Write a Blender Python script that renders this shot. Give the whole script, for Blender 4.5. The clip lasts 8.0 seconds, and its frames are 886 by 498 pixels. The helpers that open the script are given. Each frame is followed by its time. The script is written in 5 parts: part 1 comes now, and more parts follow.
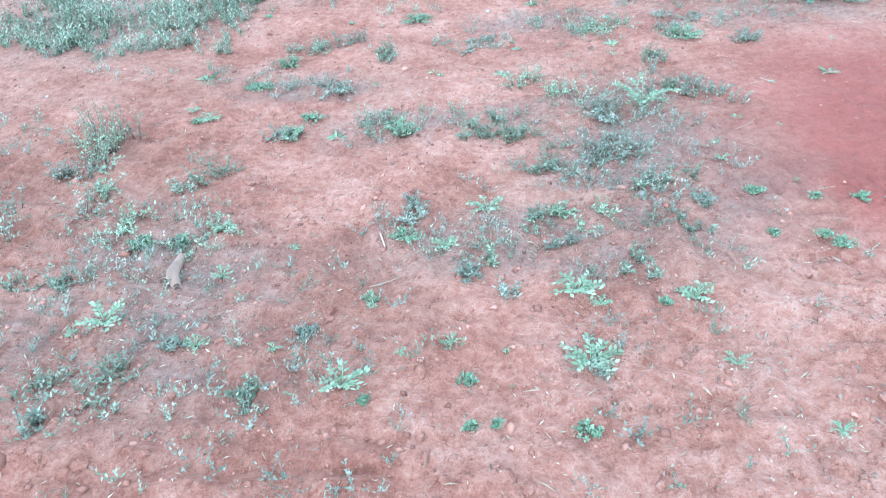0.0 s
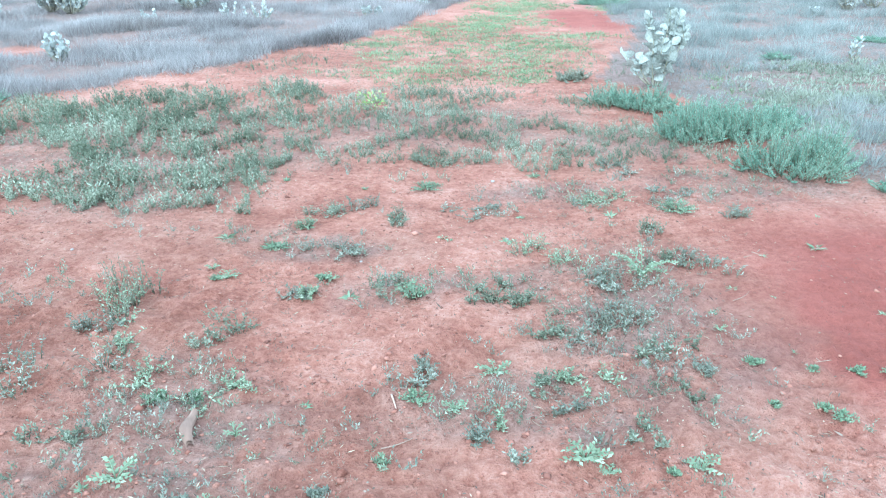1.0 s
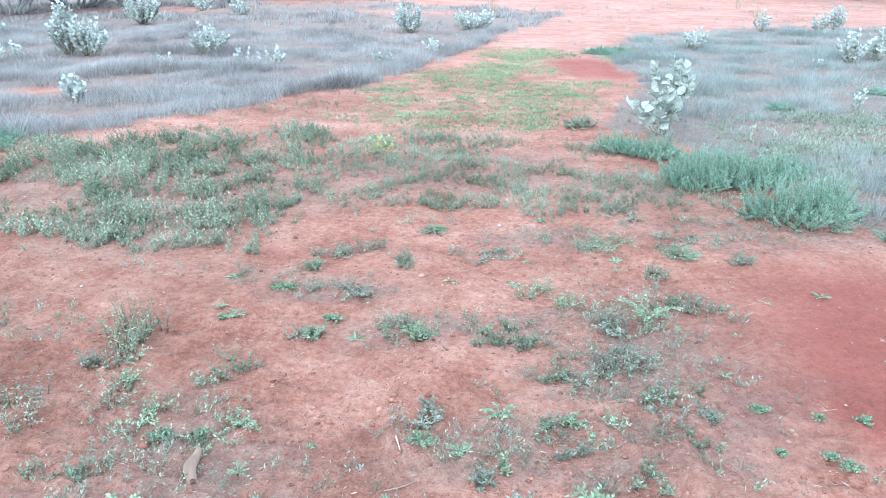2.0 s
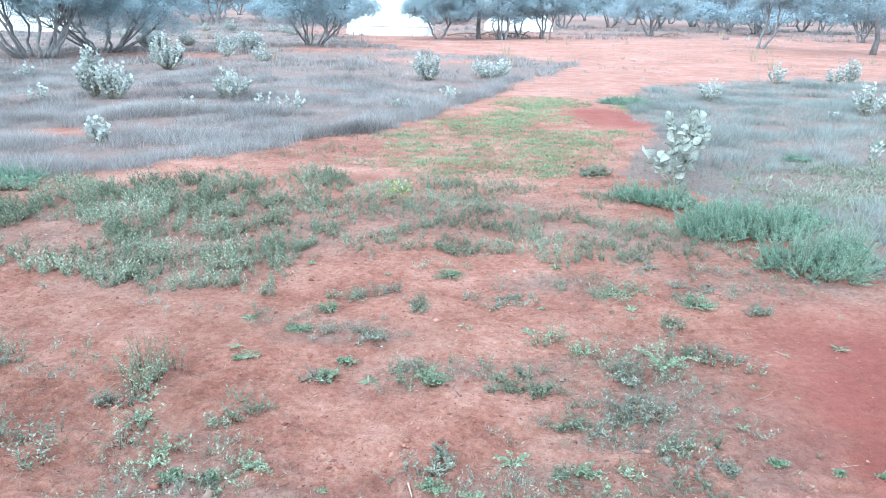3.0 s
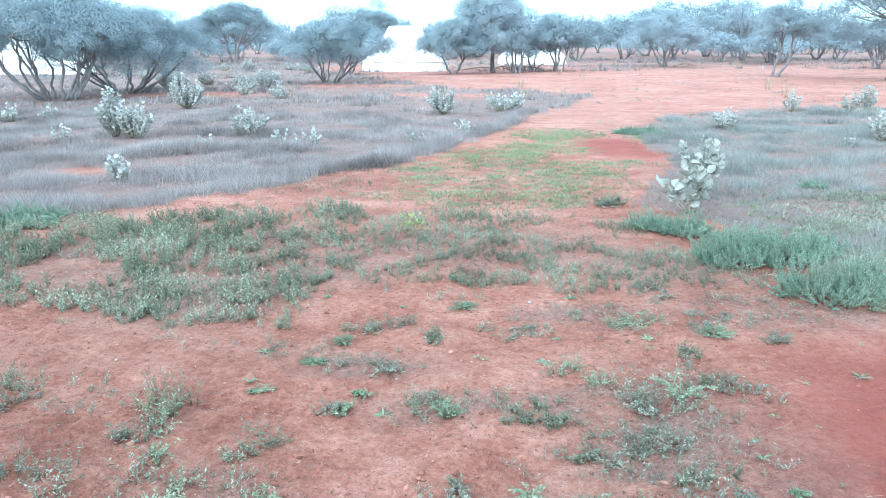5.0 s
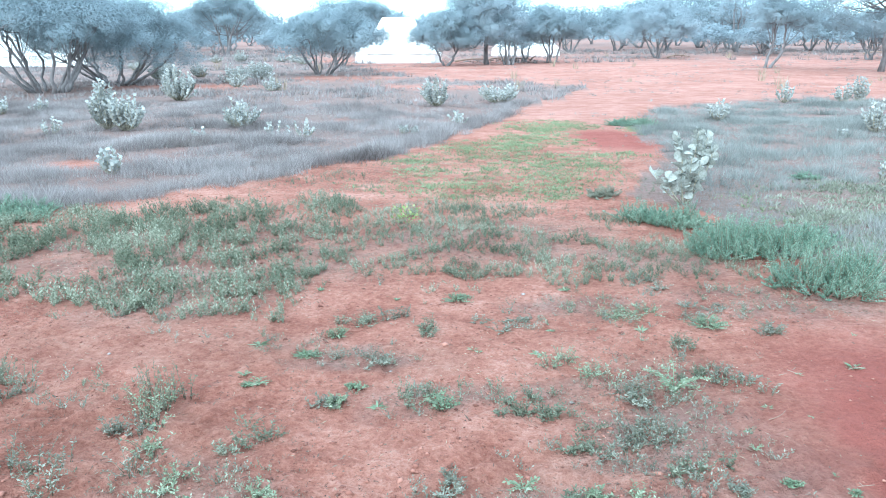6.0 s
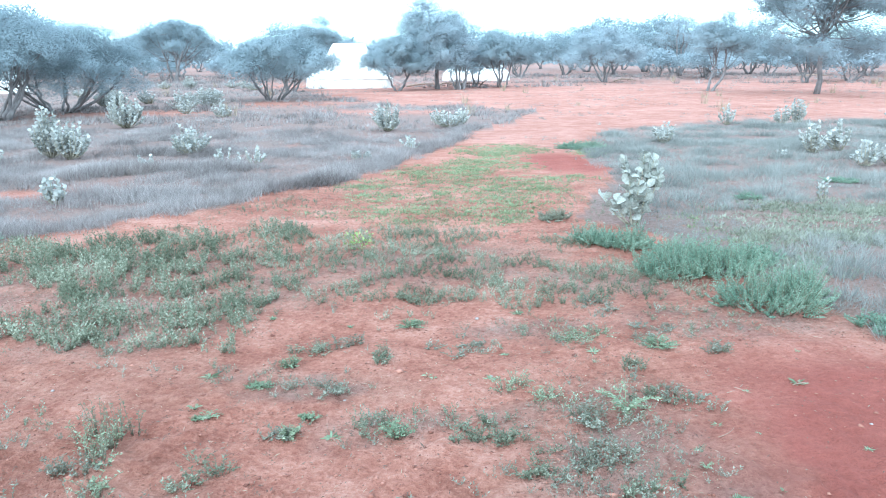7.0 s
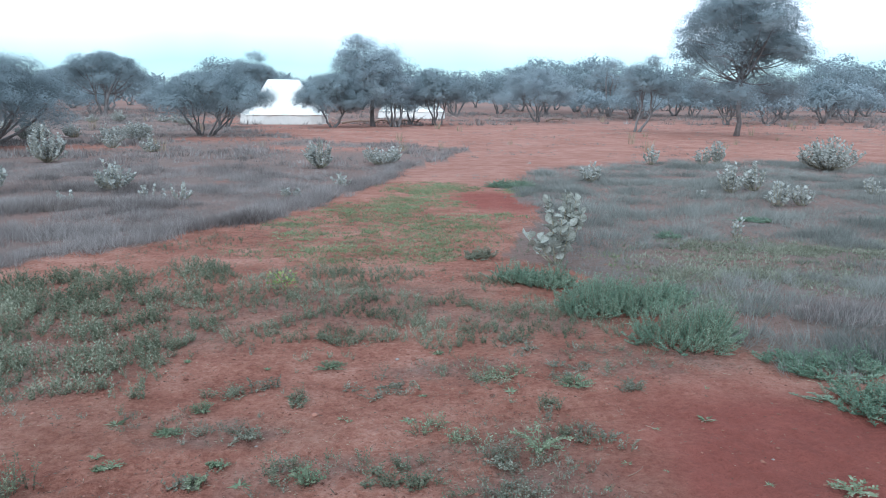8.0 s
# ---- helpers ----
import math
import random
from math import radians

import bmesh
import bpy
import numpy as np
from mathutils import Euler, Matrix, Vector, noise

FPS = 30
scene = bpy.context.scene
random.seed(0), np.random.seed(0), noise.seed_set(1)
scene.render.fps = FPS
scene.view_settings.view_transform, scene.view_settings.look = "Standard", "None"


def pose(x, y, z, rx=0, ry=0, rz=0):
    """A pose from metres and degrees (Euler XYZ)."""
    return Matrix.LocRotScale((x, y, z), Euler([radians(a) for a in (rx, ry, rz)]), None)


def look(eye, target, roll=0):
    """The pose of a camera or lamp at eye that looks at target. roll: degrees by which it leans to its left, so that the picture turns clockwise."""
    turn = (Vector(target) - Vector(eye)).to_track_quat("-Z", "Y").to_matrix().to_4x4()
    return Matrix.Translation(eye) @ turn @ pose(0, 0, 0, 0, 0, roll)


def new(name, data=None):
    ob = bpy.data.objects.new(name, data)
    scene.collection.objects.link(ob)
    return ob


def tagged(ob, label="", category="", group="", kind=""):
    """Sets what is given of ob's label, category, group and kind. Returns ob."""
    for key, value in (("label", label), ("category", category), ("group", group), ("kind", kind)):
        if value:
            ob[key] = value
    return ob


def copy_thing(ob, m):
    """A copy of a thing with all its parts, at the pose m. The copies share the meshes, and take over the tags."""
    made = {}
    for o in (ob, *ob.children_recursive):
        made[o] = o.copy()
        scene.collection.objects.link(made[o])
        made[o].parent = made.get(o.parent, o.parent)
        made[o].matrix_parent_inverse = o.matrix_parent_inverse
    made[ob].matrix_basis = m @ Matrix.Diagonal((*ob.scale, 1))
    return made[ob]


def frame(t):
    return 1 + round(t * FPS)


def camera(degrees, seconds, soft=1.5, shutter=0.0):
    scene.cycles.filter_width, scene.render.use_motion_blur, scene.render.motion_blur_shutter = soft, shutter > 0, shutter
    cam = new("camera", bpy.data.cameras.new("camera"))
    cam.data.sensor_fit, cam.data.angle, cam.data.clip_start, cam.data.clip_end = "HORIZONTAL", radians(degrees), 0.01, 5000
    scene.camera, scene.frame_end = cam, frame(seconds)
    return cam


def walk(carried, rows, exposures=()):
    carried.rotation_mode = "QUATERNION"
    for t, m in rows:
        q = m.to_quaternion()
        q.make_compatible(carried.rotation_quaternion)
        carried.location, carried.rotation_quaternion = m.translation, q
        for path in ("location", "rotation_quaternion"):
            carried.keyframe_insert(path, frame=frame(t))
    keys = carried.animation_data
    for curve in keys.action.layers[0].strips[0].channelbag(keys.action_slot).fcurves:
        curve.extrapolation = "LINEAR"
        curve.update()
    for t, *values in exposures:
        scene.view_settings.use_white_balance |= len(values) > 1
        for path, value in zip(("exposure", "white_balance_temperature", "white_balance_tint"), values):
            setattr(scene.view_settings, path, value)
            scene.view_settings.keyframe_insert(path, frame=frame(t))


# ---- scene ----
cam = camera(60.7, 8.0, soft=0.8, shutter=0.2)
PATH = [
    (0, (-0.009, 0.37, 1.34), (-0.103, 1.989, 0.169), -2.4),
    (0.5, (-0.035, 0.34, 1.375), (-0.071, 2.068, 0.369), -1.1),
    (1, (-0.063, 0.305, 1.419), (-0.14, 2.126, 0.595), -0.3),
    (1.2, (-0.065, 0.294, 1.427), (-0.148, 2.13, 0.64), 0.0),
    (2.3, (-0.068, 0.277, 1.426), (-0.171, 2.15, 0.734), 0.8),
    (2.5, (-0.074, 0.276, 1.423), (-0.184, 2.158, 0.754), 1.2),
    (3, (-0.074, 0.269, 1.428), (-0.208, 2.171, 0.822), 1.1),
    (3.5, (-0.065, 0.261, 1.433), (-0.224, 2.177, 0.883), 0.9),
    (4, (-0.054, 0.257, 1.43), (-0.23, 2.181, 0.912), 0.3),
    (4.5, (-0.053, 0.256, 1.427), (-0.239, 2.179, 0.911), -0.1),
    (6, (-0.052, 0.264, 1.425), (-0.219, 2.181, 0.882), -0.2),
    (6.5, (-0.048, 0.261, 1.43), (-0.186, 2.184, 0.897), -0.3),
    (7, (-0.039, 0.259, 1.44), (-0.088, 2.199, 0.956), -0.4),
    (7.5, (-0.01, 0.258, 1.455), (0.043, 2.212, 1.034), 0.1),
    (8, (0.058, 0.256, 1.466), (0.175, 2.214, 1.075), 0.6),
]
EXPOSURES = [(0.0, 1.91, 4580, -9), (0.5, 1.88, 4620, -11), (1.0, 1.83, 4860, -8), (2.5, 1.73, 5060, -5), (3.5, 1.63, 5140, -4), (6.5, 1.60, 5150, -4), (7.0, 1.60, 5120, -4), (7.5, 1.03, 5330, 1), (8.0, 0.43, 5460, 3)]
walk(cam, [(t, look(eye, target, roll)) for t, eye, target, roll in PATH], EXPOSURES)

# ---- world, light ----
world = bpy.data.worlds.new("overcast_sky")
scene.world = world
world.use_nodes = True
wn, wl = world.node_tree.nodes, world.node_tree.links
wn.clear()
w_out, w_bg = wn.new("ShaderNodeOutputWorld"), wn.new("ShaderNodeBackground")
w_sky = wn.new("ShaderNodeTexSky")
w_sky.sky_type, w_sky.sun_disc = "NISHITA", False
w_sky.sun_elevation, w_sky.sun_rotation = radians(24), radians(200)
w_sky.air_density, w_sky.dust_density, w_sky.ozone_density = 1.0, 0.2, 3.0
w_co, w_sep, w_ramp = wn.new("ShaderNodeTexCoord"), wn.new("ShaderNodeSeparateXYZ"), wn.new("ShaderNodeMapRange")
w_noise = wn.new("ShaderNodeTexNoise")
w_noise.inputs["Scale"].default_value, w_noise.inputs["Detail"].default_value = 2.2, 4
w_add, w_mix = wn.new("ShaderNodeMath"), wn.new("ShaderNodeMixRGB")
w_add.operation = "MULTIPLY_ADD"
w_add.inputs[1].default_value = 0.10
w_ramp.inputs["From Min"].default_value, w_ramp.inputs["From Max"].default_value = 0.08, 0.13
wl.new(w_co.outputs["Generated"], w_sep.inputs[0])
wl.new(w_co.outputs["Generated"], w_noise.inputs["Vector"])
wl.new(w_noise.outputs["Fac"], w_add.inputs[0])
wl.new(w_sep.outputs["Z"], w_add.inputs[2])
wl.new(w_add.outputs[0], w_ramp.inputs["Value"])
wl.new(w_ramp.outputs[0], w_mix.inputs["Fac"])
w_thin = wn.new("ShaderNodeMixRGB")                                # thin high cloud over the clear strip
w_thin.inputs["Fac"].default_value, w_thin.inputs["Color2"].default_value = 0.55, (5.2, 8.0, 8.8, 1)
wl.new(w_sky.outputs[0], w_thin.inputs["Color1"])
wl.new(w_thin.outputs[0], w_mix.inputs["Color1"])
w_mix.inputs["Color2"].default_value = (10.5, 11.2, 12.0, 1)      # the bright cloud deck
wl.new(w_mix.outputs[0], w_bg.inputs["Color"])
w_bg.inputs["Strength"].default_value = 0.10
wl.new(w_bg.outputs[0], w_out.inputs["Surface"])

sun = new("sun", bpy.data.lights.new("sun", "SUN"))
sun.data.energy, sun.data.angle, sun.data.color = 1.3, radians(30), (1.0, 0.96, 0.92)
sun.matrix_world = look((-4, -10, 4.6), (0, 0, 0))


# ---- mesh helpers ----
def vnoise(x, y, cell, seed=0):
    """Smooth value noise, 0 to 1, on cells of that many metres."""
    u, v = np.asarray(x, float) / cell, np.asarray(y, float) / cell
    iu, iv = np.floor(u), np.floor(v)
    fu, fv = u - iu, v - iv
    fu, fv = fu * fu * (3 - 2 * fu), fv * fv * (3 - 2 * fv)

    def h(a, b):
        s = np.sin(a * 127.1 + b * 311.7 + seed * 74.7) * 43758.5453
        return s - np.floor(s)
    return (h(iu, iv) * (1 - fu) + h(iu + 1, iv) * fu) * (1 - fv) + (h(iu, iv + 1) * (1 - fu) + h(iu + 1, iv + 1) * fu) * fv


def gz(x, y):
    """Height of the ground."""
    x, y = np.asarray(x, float), np.asarray(y, float)
    d = np.hypot(x, y)
    near = np.clip((14 - d) / 8, 0, 1)
    rough = np.clip((5.2 - y) / 2.6, 0.25, 1) * near * np.clip((8 - y) / 2, 0, 1)
    z = near * (0.030 * (vnoise(x, y, 0.7, 1) - 0.5) + 0.016 * (vnoise(x, y, 0.23, 2) - 0.5) + 0.008 * (vnoise(x, y, 0.08, 3) - 0.5))
    z = z + rough * (0.034 * (np.abs(vnoise(x, y, 0.085, 4) - 0.5) * 2 - 0.5) * (0.3 + vnoise(x, y, 0.4, 6)) + 0.010 * (vnoise(x, y, 0.04, 7) - 0.5))
    far = np.clip((d - 14) / 20, 0, 1)
    return z + far * 0.12 * (vnoise(x, y, 9.0, 5) - 0.5)


class Geo:
    """Triangles gathered into one mesh."""

    def __init__(self):
        self.v, self.f, self.n = [], [], 0

    def add(self, v, f):
        v, f = np.asarray(v, float).reshape(-1, 3), np.asarray(f, int).reshape(-1, 3)
        self.v.append(v)
        self.f.append(f + self.n)
        self.n += len(v)
        return self

    def arrays(self):
        return np.concatenate(self.v), np.concatenate(self.f)

    def mesh(self, name, material, smooth=False):
        v, f = self.arrays()
        me = bpy.data.meshes.new(name)
        me.vertices.add(len(v))
        me.vertices.foreach_set("co", v.astype(np.float32).ravel())
        me.loops.add(f.size)
        me.loops.foreach_set("vertex_index", f.astype(np.int32).ravel())
        me.polygons.add(len(f))
        me.polygons.foreach_set("loop_start", np.arange(0, f.size, 3, dtype=np.int32))
        if smooth:
            me.polygons.foreach_set("use_smooth", np.ones(len(f), dtype=bool))
        me.update(calc_edges=True)
        me.materials.append(material)
        return me


def part(name, geo, material, parent, label="", smooth=False):
    ob = new(name, geo.mesh(name, material, smooth))
    ob.parent = parent
    if name in ("stemwork", "foliage", "branchwork", "crown"):
        tagged(ob, kind="stuff")
    if label:
        tagged(ob, label)
    return ob


def unit(a):
    return a / np.maximum(np.linalg.norm(a, axis=-1, keepdims=True), 1e-9)


LEAF_THIN = (np.array([(0, 0, 0), (0.45, 0.5, 0.03), (1, 0, -0.06), (0.45, -0.5, 0.03)]), np.array([(0, 1, 2), (0, 2, 3)]))
LEAF_SPIKE = (np.array([(0, 0.5, 0), (0, -0.5, 0), (1, 0, 0)]), np.array([(0, 1, 2)]))
LEAF_CHIP = (np.array([(0, 0.1, 0), (0.55, -0.5, 0.03), (1, 0.35, -0.04)]), np.array([(0, 1, 2)]))
LEAF_BLADE = (np.array([(0, 0.5, 0), (0, -0.5, 0), (0.55, 0.35, 0.03), (0.55, -0.35, 0.03), (1, 0, -0.10)]), np.array([(0, 1, 3), (0, 3, 2), (2, 3, 4)]))
LEAF_OVAL = (np.array([(0, 0, 0), (0.25, 0.36, 0.06), (0.6, 0.5, 0.08), (0.9, 0.28, 0.0), (1, 0, -0.08), (0.9, -0.28, 0.0), (0.6, -0.5, 0.08), (0.25, -0.36, 0.06), (0.5, 0, -0.02)]),
             np.array([(0, 8, 1), (1, 8, 2), (2, 8, 3), (3, 8, 4), (4, 8, 5), (5, 8, 6), (6, 8, 7), (7, 8, 0)]))


def leaves(geo, shape, pos, way, length, width, rng):
    """Leaves at pos that point along way."""
    n = len(pos)
    way = unit(way)
    side = unit(np.cross(way, rng.normal(size=(n, 3)) * 0.45 + (0, 0, 1)))
    up = np.cross(side, way)
    t, faces = shape
    length, width = np.broadcast_to(length, n)[:, None, None], np.broadcast_to(width, n)[:, None, None]
    v = pos[:, None] + way[:, None] * t[None, :, 0:1] * length + side[:, None] * t[None, :, 1:2] * width + up[:, None] * t[None, :, 2:3] * length
    geo.add(v, (faces[None] + (np.arange(n) * len(t))[:, None, None]))


def shell_leaves(geo, shape, pos, normal, length, width, rng):
    """Leaves at pos that lie roughly across normal, like the outer leaves of a crown."""
    n = len(pos)
    normal = unit(normal)
    way = unit(np.cross(normal, rng.normal(size=(n, 3))))
    side = np.cross(normal, way)
    t, faces = shape
    length, width = np.broadcast_to(length, n)[:, None, None], np.broadcast_to(width, n)[:, None, None]
    v = pos[:, None] + way[:, None] * (t[None, :, 0:1] - 0.5) * length + side[:, None] * t[None, :, 1:2] * width
    geo.add(v, (faces[None] + (np.arange(n) * len(t))[:, None, None]))


def tube(geo, points, radii, sides=5):
    p = np.asarray(points, float)
    r = np.broadcast_to(radii, len(p))
    tan = unit(np.gradient(p, axis=0))
    ref = np.array((0.31, 0.95, 0.05)) if abs(tan[0, 1]) < 0.9 else np.array((1, 0, 0.1))
    a = unit(np.cross(tan, ref))
    b = np.cross(tan, a)
    ang = np.arange(sides) * 2 * np.pi / sides
    v = p[:, None] + (a[:, None] * np.cos(ang)[None, :, None] + b[:, None] * np.sin(ang)[None, :, None]) * r[:, None, None]
    f = []
    for i in range(len(p) - 1):
        for k in range(sides):
            k2 = (k + 1) % sides
            f += [(i * sides + k, i * sides + k2, (i + 1) * sides + k2), (i * sides + k, (i + 1) * sides + k2, (i + 1) * sides + k)]
    e = (len(p) - 1) * sides
    for k in range(1, sides - 1):
        f += [(e, e + k, e + k + 1), (0, k + 1, k)]
    geo.add(v.reshape(-1, 3), f)


def arc(a, b, bow, n=5):
    """Points from a to b, bent by the vector bow."""
    s = np.linspace(0, 1, n)[:, None]
    return np.asarray(a) * (1 - s) + np.asarray(b) * s + np.asarray(bow) * (s * (1 - s) * 4)


def inside(x, y, poly):
    r = np.zeros(len(x), bool)
    for (x1, y1), (x2, y2) in zip(poly, poly[1:] + poly[:1]):
        hit = ((y1 > y) != (y2 > y)) & (x < (x2 - x1) * (y - y1) / (y2 - y1 + 1e-12) + x1)
        r ^= hit
    return r


def patches(x, y, spots):
    """Nearness, 1 at the middle and 0 at the rim, to the nearest of some round spots (x, y, half width, half depth)."""
    wx = x + 0.35 * (vnoise(x, y, 0.6, 11) - 0.5) + 0.10 * (vnoise(x, y, 0.15, 12) - 0.5)
    wy = y + 0.35 * (vnoise(x, y, 0.6, 13) - 0.5) + 0.10 * (vnoise(x, y, 0.15, 14) - 0.5)
    best = np.zeros_like(wx)
    for a, b, rx, ry in spots:
        best = np.maximum(best, 1 - np.hypot((wx - a) / rx, (wy - b) / ry))
    return np.clip(best, 0, 1)


def scatter(geo, kinds, x, y, size, rng, tilt=0.12, sink=0.0):
    """Copies of small plants, given as arrays, joined into one mesh."""
    which = rng.integers(0, len(kinds), len(x))
    turn, lean, to = rng.uniform(0, 2 * np.pi, len(x)), rng.normal(0, tilt, (len(x), 2)), gz(x, y) - sink
    for k, (v, f) in enumerate(kinds):
        i = np.flatnonzero(which == k)
        if not len(i):
            continue
        c, s = np.cos(turn[i])[:, None], np.sin(turn[i])[:, None]
        sz = size[i][:, None]
        px = (v[None, :, 0] * c - v[None, :, 1] * s + v[None, :, 2] * lean[i, :1]) * sz + x[i][:, None]
        py = (v[None, :, 0] * s + v[None, :, 1] * c + v[None, :, 2] * lean[i, 1:]) * sz + y[i][:, None]
        pz = v[None, :, 2] * sz + to[i][:, None]
        geo.add(np.stack([px, py, pz], -1), f[None] + (np.arange(len(i)) * len(v))[:, None, None])


# ---- materials ----
def nodes_of(name):
    m = bpy.data.materials.new(name)
    m.use_nodes = True
    return m, m.node_tree.nodes, m.node_tree.links, m.node_tree.nodes["Principled BSDF"]


def ramp(nd, stops):
    r = nd.new("ShaderNodeValToRGB")
    while len(r.color_ramp.elements) < len(stops):
        r.color_ramp.elements.new(0.5)
    for e, (p, c) in zip(r.color_ramp.elements, stops):
        e.position, e.color = p, (*c, 1)
    return r


def noise_at(nd, lk, scale, detail=4, rough=0.55):
    co, nz = nd.new("ShaderNodeTexCoord"), nd.new("ShaderNodeTexNoise")
    nz.inputs["Scale"].default_value, nz.inputs["Detail"].default_value, nz.inputs["Roughness"].default_value = scale, detail, rough
    lk.new(co.outputs["Object"], nz.inputs["Vector"])
    return nz


def leaf_material(name, dark, mid, light, scale=3.0, rough=0.6, through_light=0.3, vary=0.5):
    """Leaves: the colour differs from leaf to leaf and drifts from place to place."""
    m, nd, lk, b = nodes_of(name)
    geo = nd.new("ShaderNodeNewGeometry")
    nz = noise_at(nd, lk, scale, 3)
    mix = nd.new("ShaderNodeMath")
    mix.operation = "MULTIPLY_ADD"
    mix.inputs[1].default_value = vary
    half = nd.new("ShaderNodeMapRange")
    half.inputs["From Min"].default_value, half.inputs["From Max"].default_value = 0.3, 0.7
    half.inputs["To Min"].default_value, half.inputs["To Max"].default_value = 0.25 - 0.5 * vary, 0.75 - 0.5 * vary
    lk.new(nz.outputs["Fac"], half.inputs["Value"])
    lk.new(geo.outputs["Random Per Island"], mix.inputs[0])
    lk.new(half.outputs[0], mix.inputs[2])
    r = ramp(nd, [(0.12, dark), (0.5, mid), (0.9, light)])
    lk.new(mix.outputs[0], r.inputs["Fac"])
    lk.new(r.outputs["Color"], b.inputs["Base Color"])
    b.inputs["Roughness"].default_value = rough
    b.inputs["Specular IOR Level"].default_value = 0.3
    if through_light:
        tr, sh = nd.new("ShaderNodeBsdfTranslucent"), nd.new("ShaderNodeMixShader")
        sh.inputs["Fac"].default_value = through_light
        lk.new(r.outputs["Color"], tr.inputs["Color"])
        lk.new(b.outputs[0], sh.inputs[1])
        lk.new(tr.outputs[0], sh.inputs[2])
        lk.new(sh.outputs[0], nd["Material Output"].inputs["Surface"])
    return m


def grain_material(name, dark, light, scale=20.0, stretch=(1, 1, 1), rough=0.85, bump=0.3, size=0.004):
    m, nd, lk, b = nodes_of(name)
    co, mp, nz, nf = nd.new("ShaderNodeTexCoord"), nd.new("ShaderNodeMapping"), nd.new("ShaderNodeTexNoise"), nd.new("ShaderNodeTexNoise")
    mp.inputs["Scale"].default_value = stretch
    nz.inputs["Scale"].default_value, nz.inputs["Detail"].default_value = scale, 5
    nf.inputs["Scale"].default_value, nf.inputs["Detail"].default_value = scale * 0.12, 3
    lk.new(co.outputs["Object"], mp.inputs["Vector"])
    lk.new(mp.outputs[0], nz.inputs["Vector"])
    lk.new(co.outputs["Object"], nf.inputs["Vector"])
    add = nd.new("ShaderNodeMath")
    add.operation = "ADD"
    lk.new(nz.outputs["Fac"], add.inputs[0])
    lk.new(nf.outputs["Fac"], add.inputs[1])
    r = ramp(nd, [(0.0, dark), (1.0, light)])
    rg = nd.new("ShaderNodeMapRange")
    rg.inputs["From Min"].default_value, rg.inputs["From Max"].default_value = 0.7, 1.3
    lk.new(add.outputs[0], rg.inputs["Value"])
    lk.new(rg.outputs[0], r.inputs["Fac"])
    lk.new(r.outputs["Color"], b.inputs["Base Color"])
    b.inputs["Roughness"].default_value = rough
    bp = nd.new("ShaderNodeBump")
    bp.inputs["Strength"].default_value, bp.inputs["Distance"].default_value = bump, size
    lk.new(nz.outputs["Fac"], bp.inputs["Height"])
    lk.new(bp.outputs[0], b.inputs["Normal"])
    return m


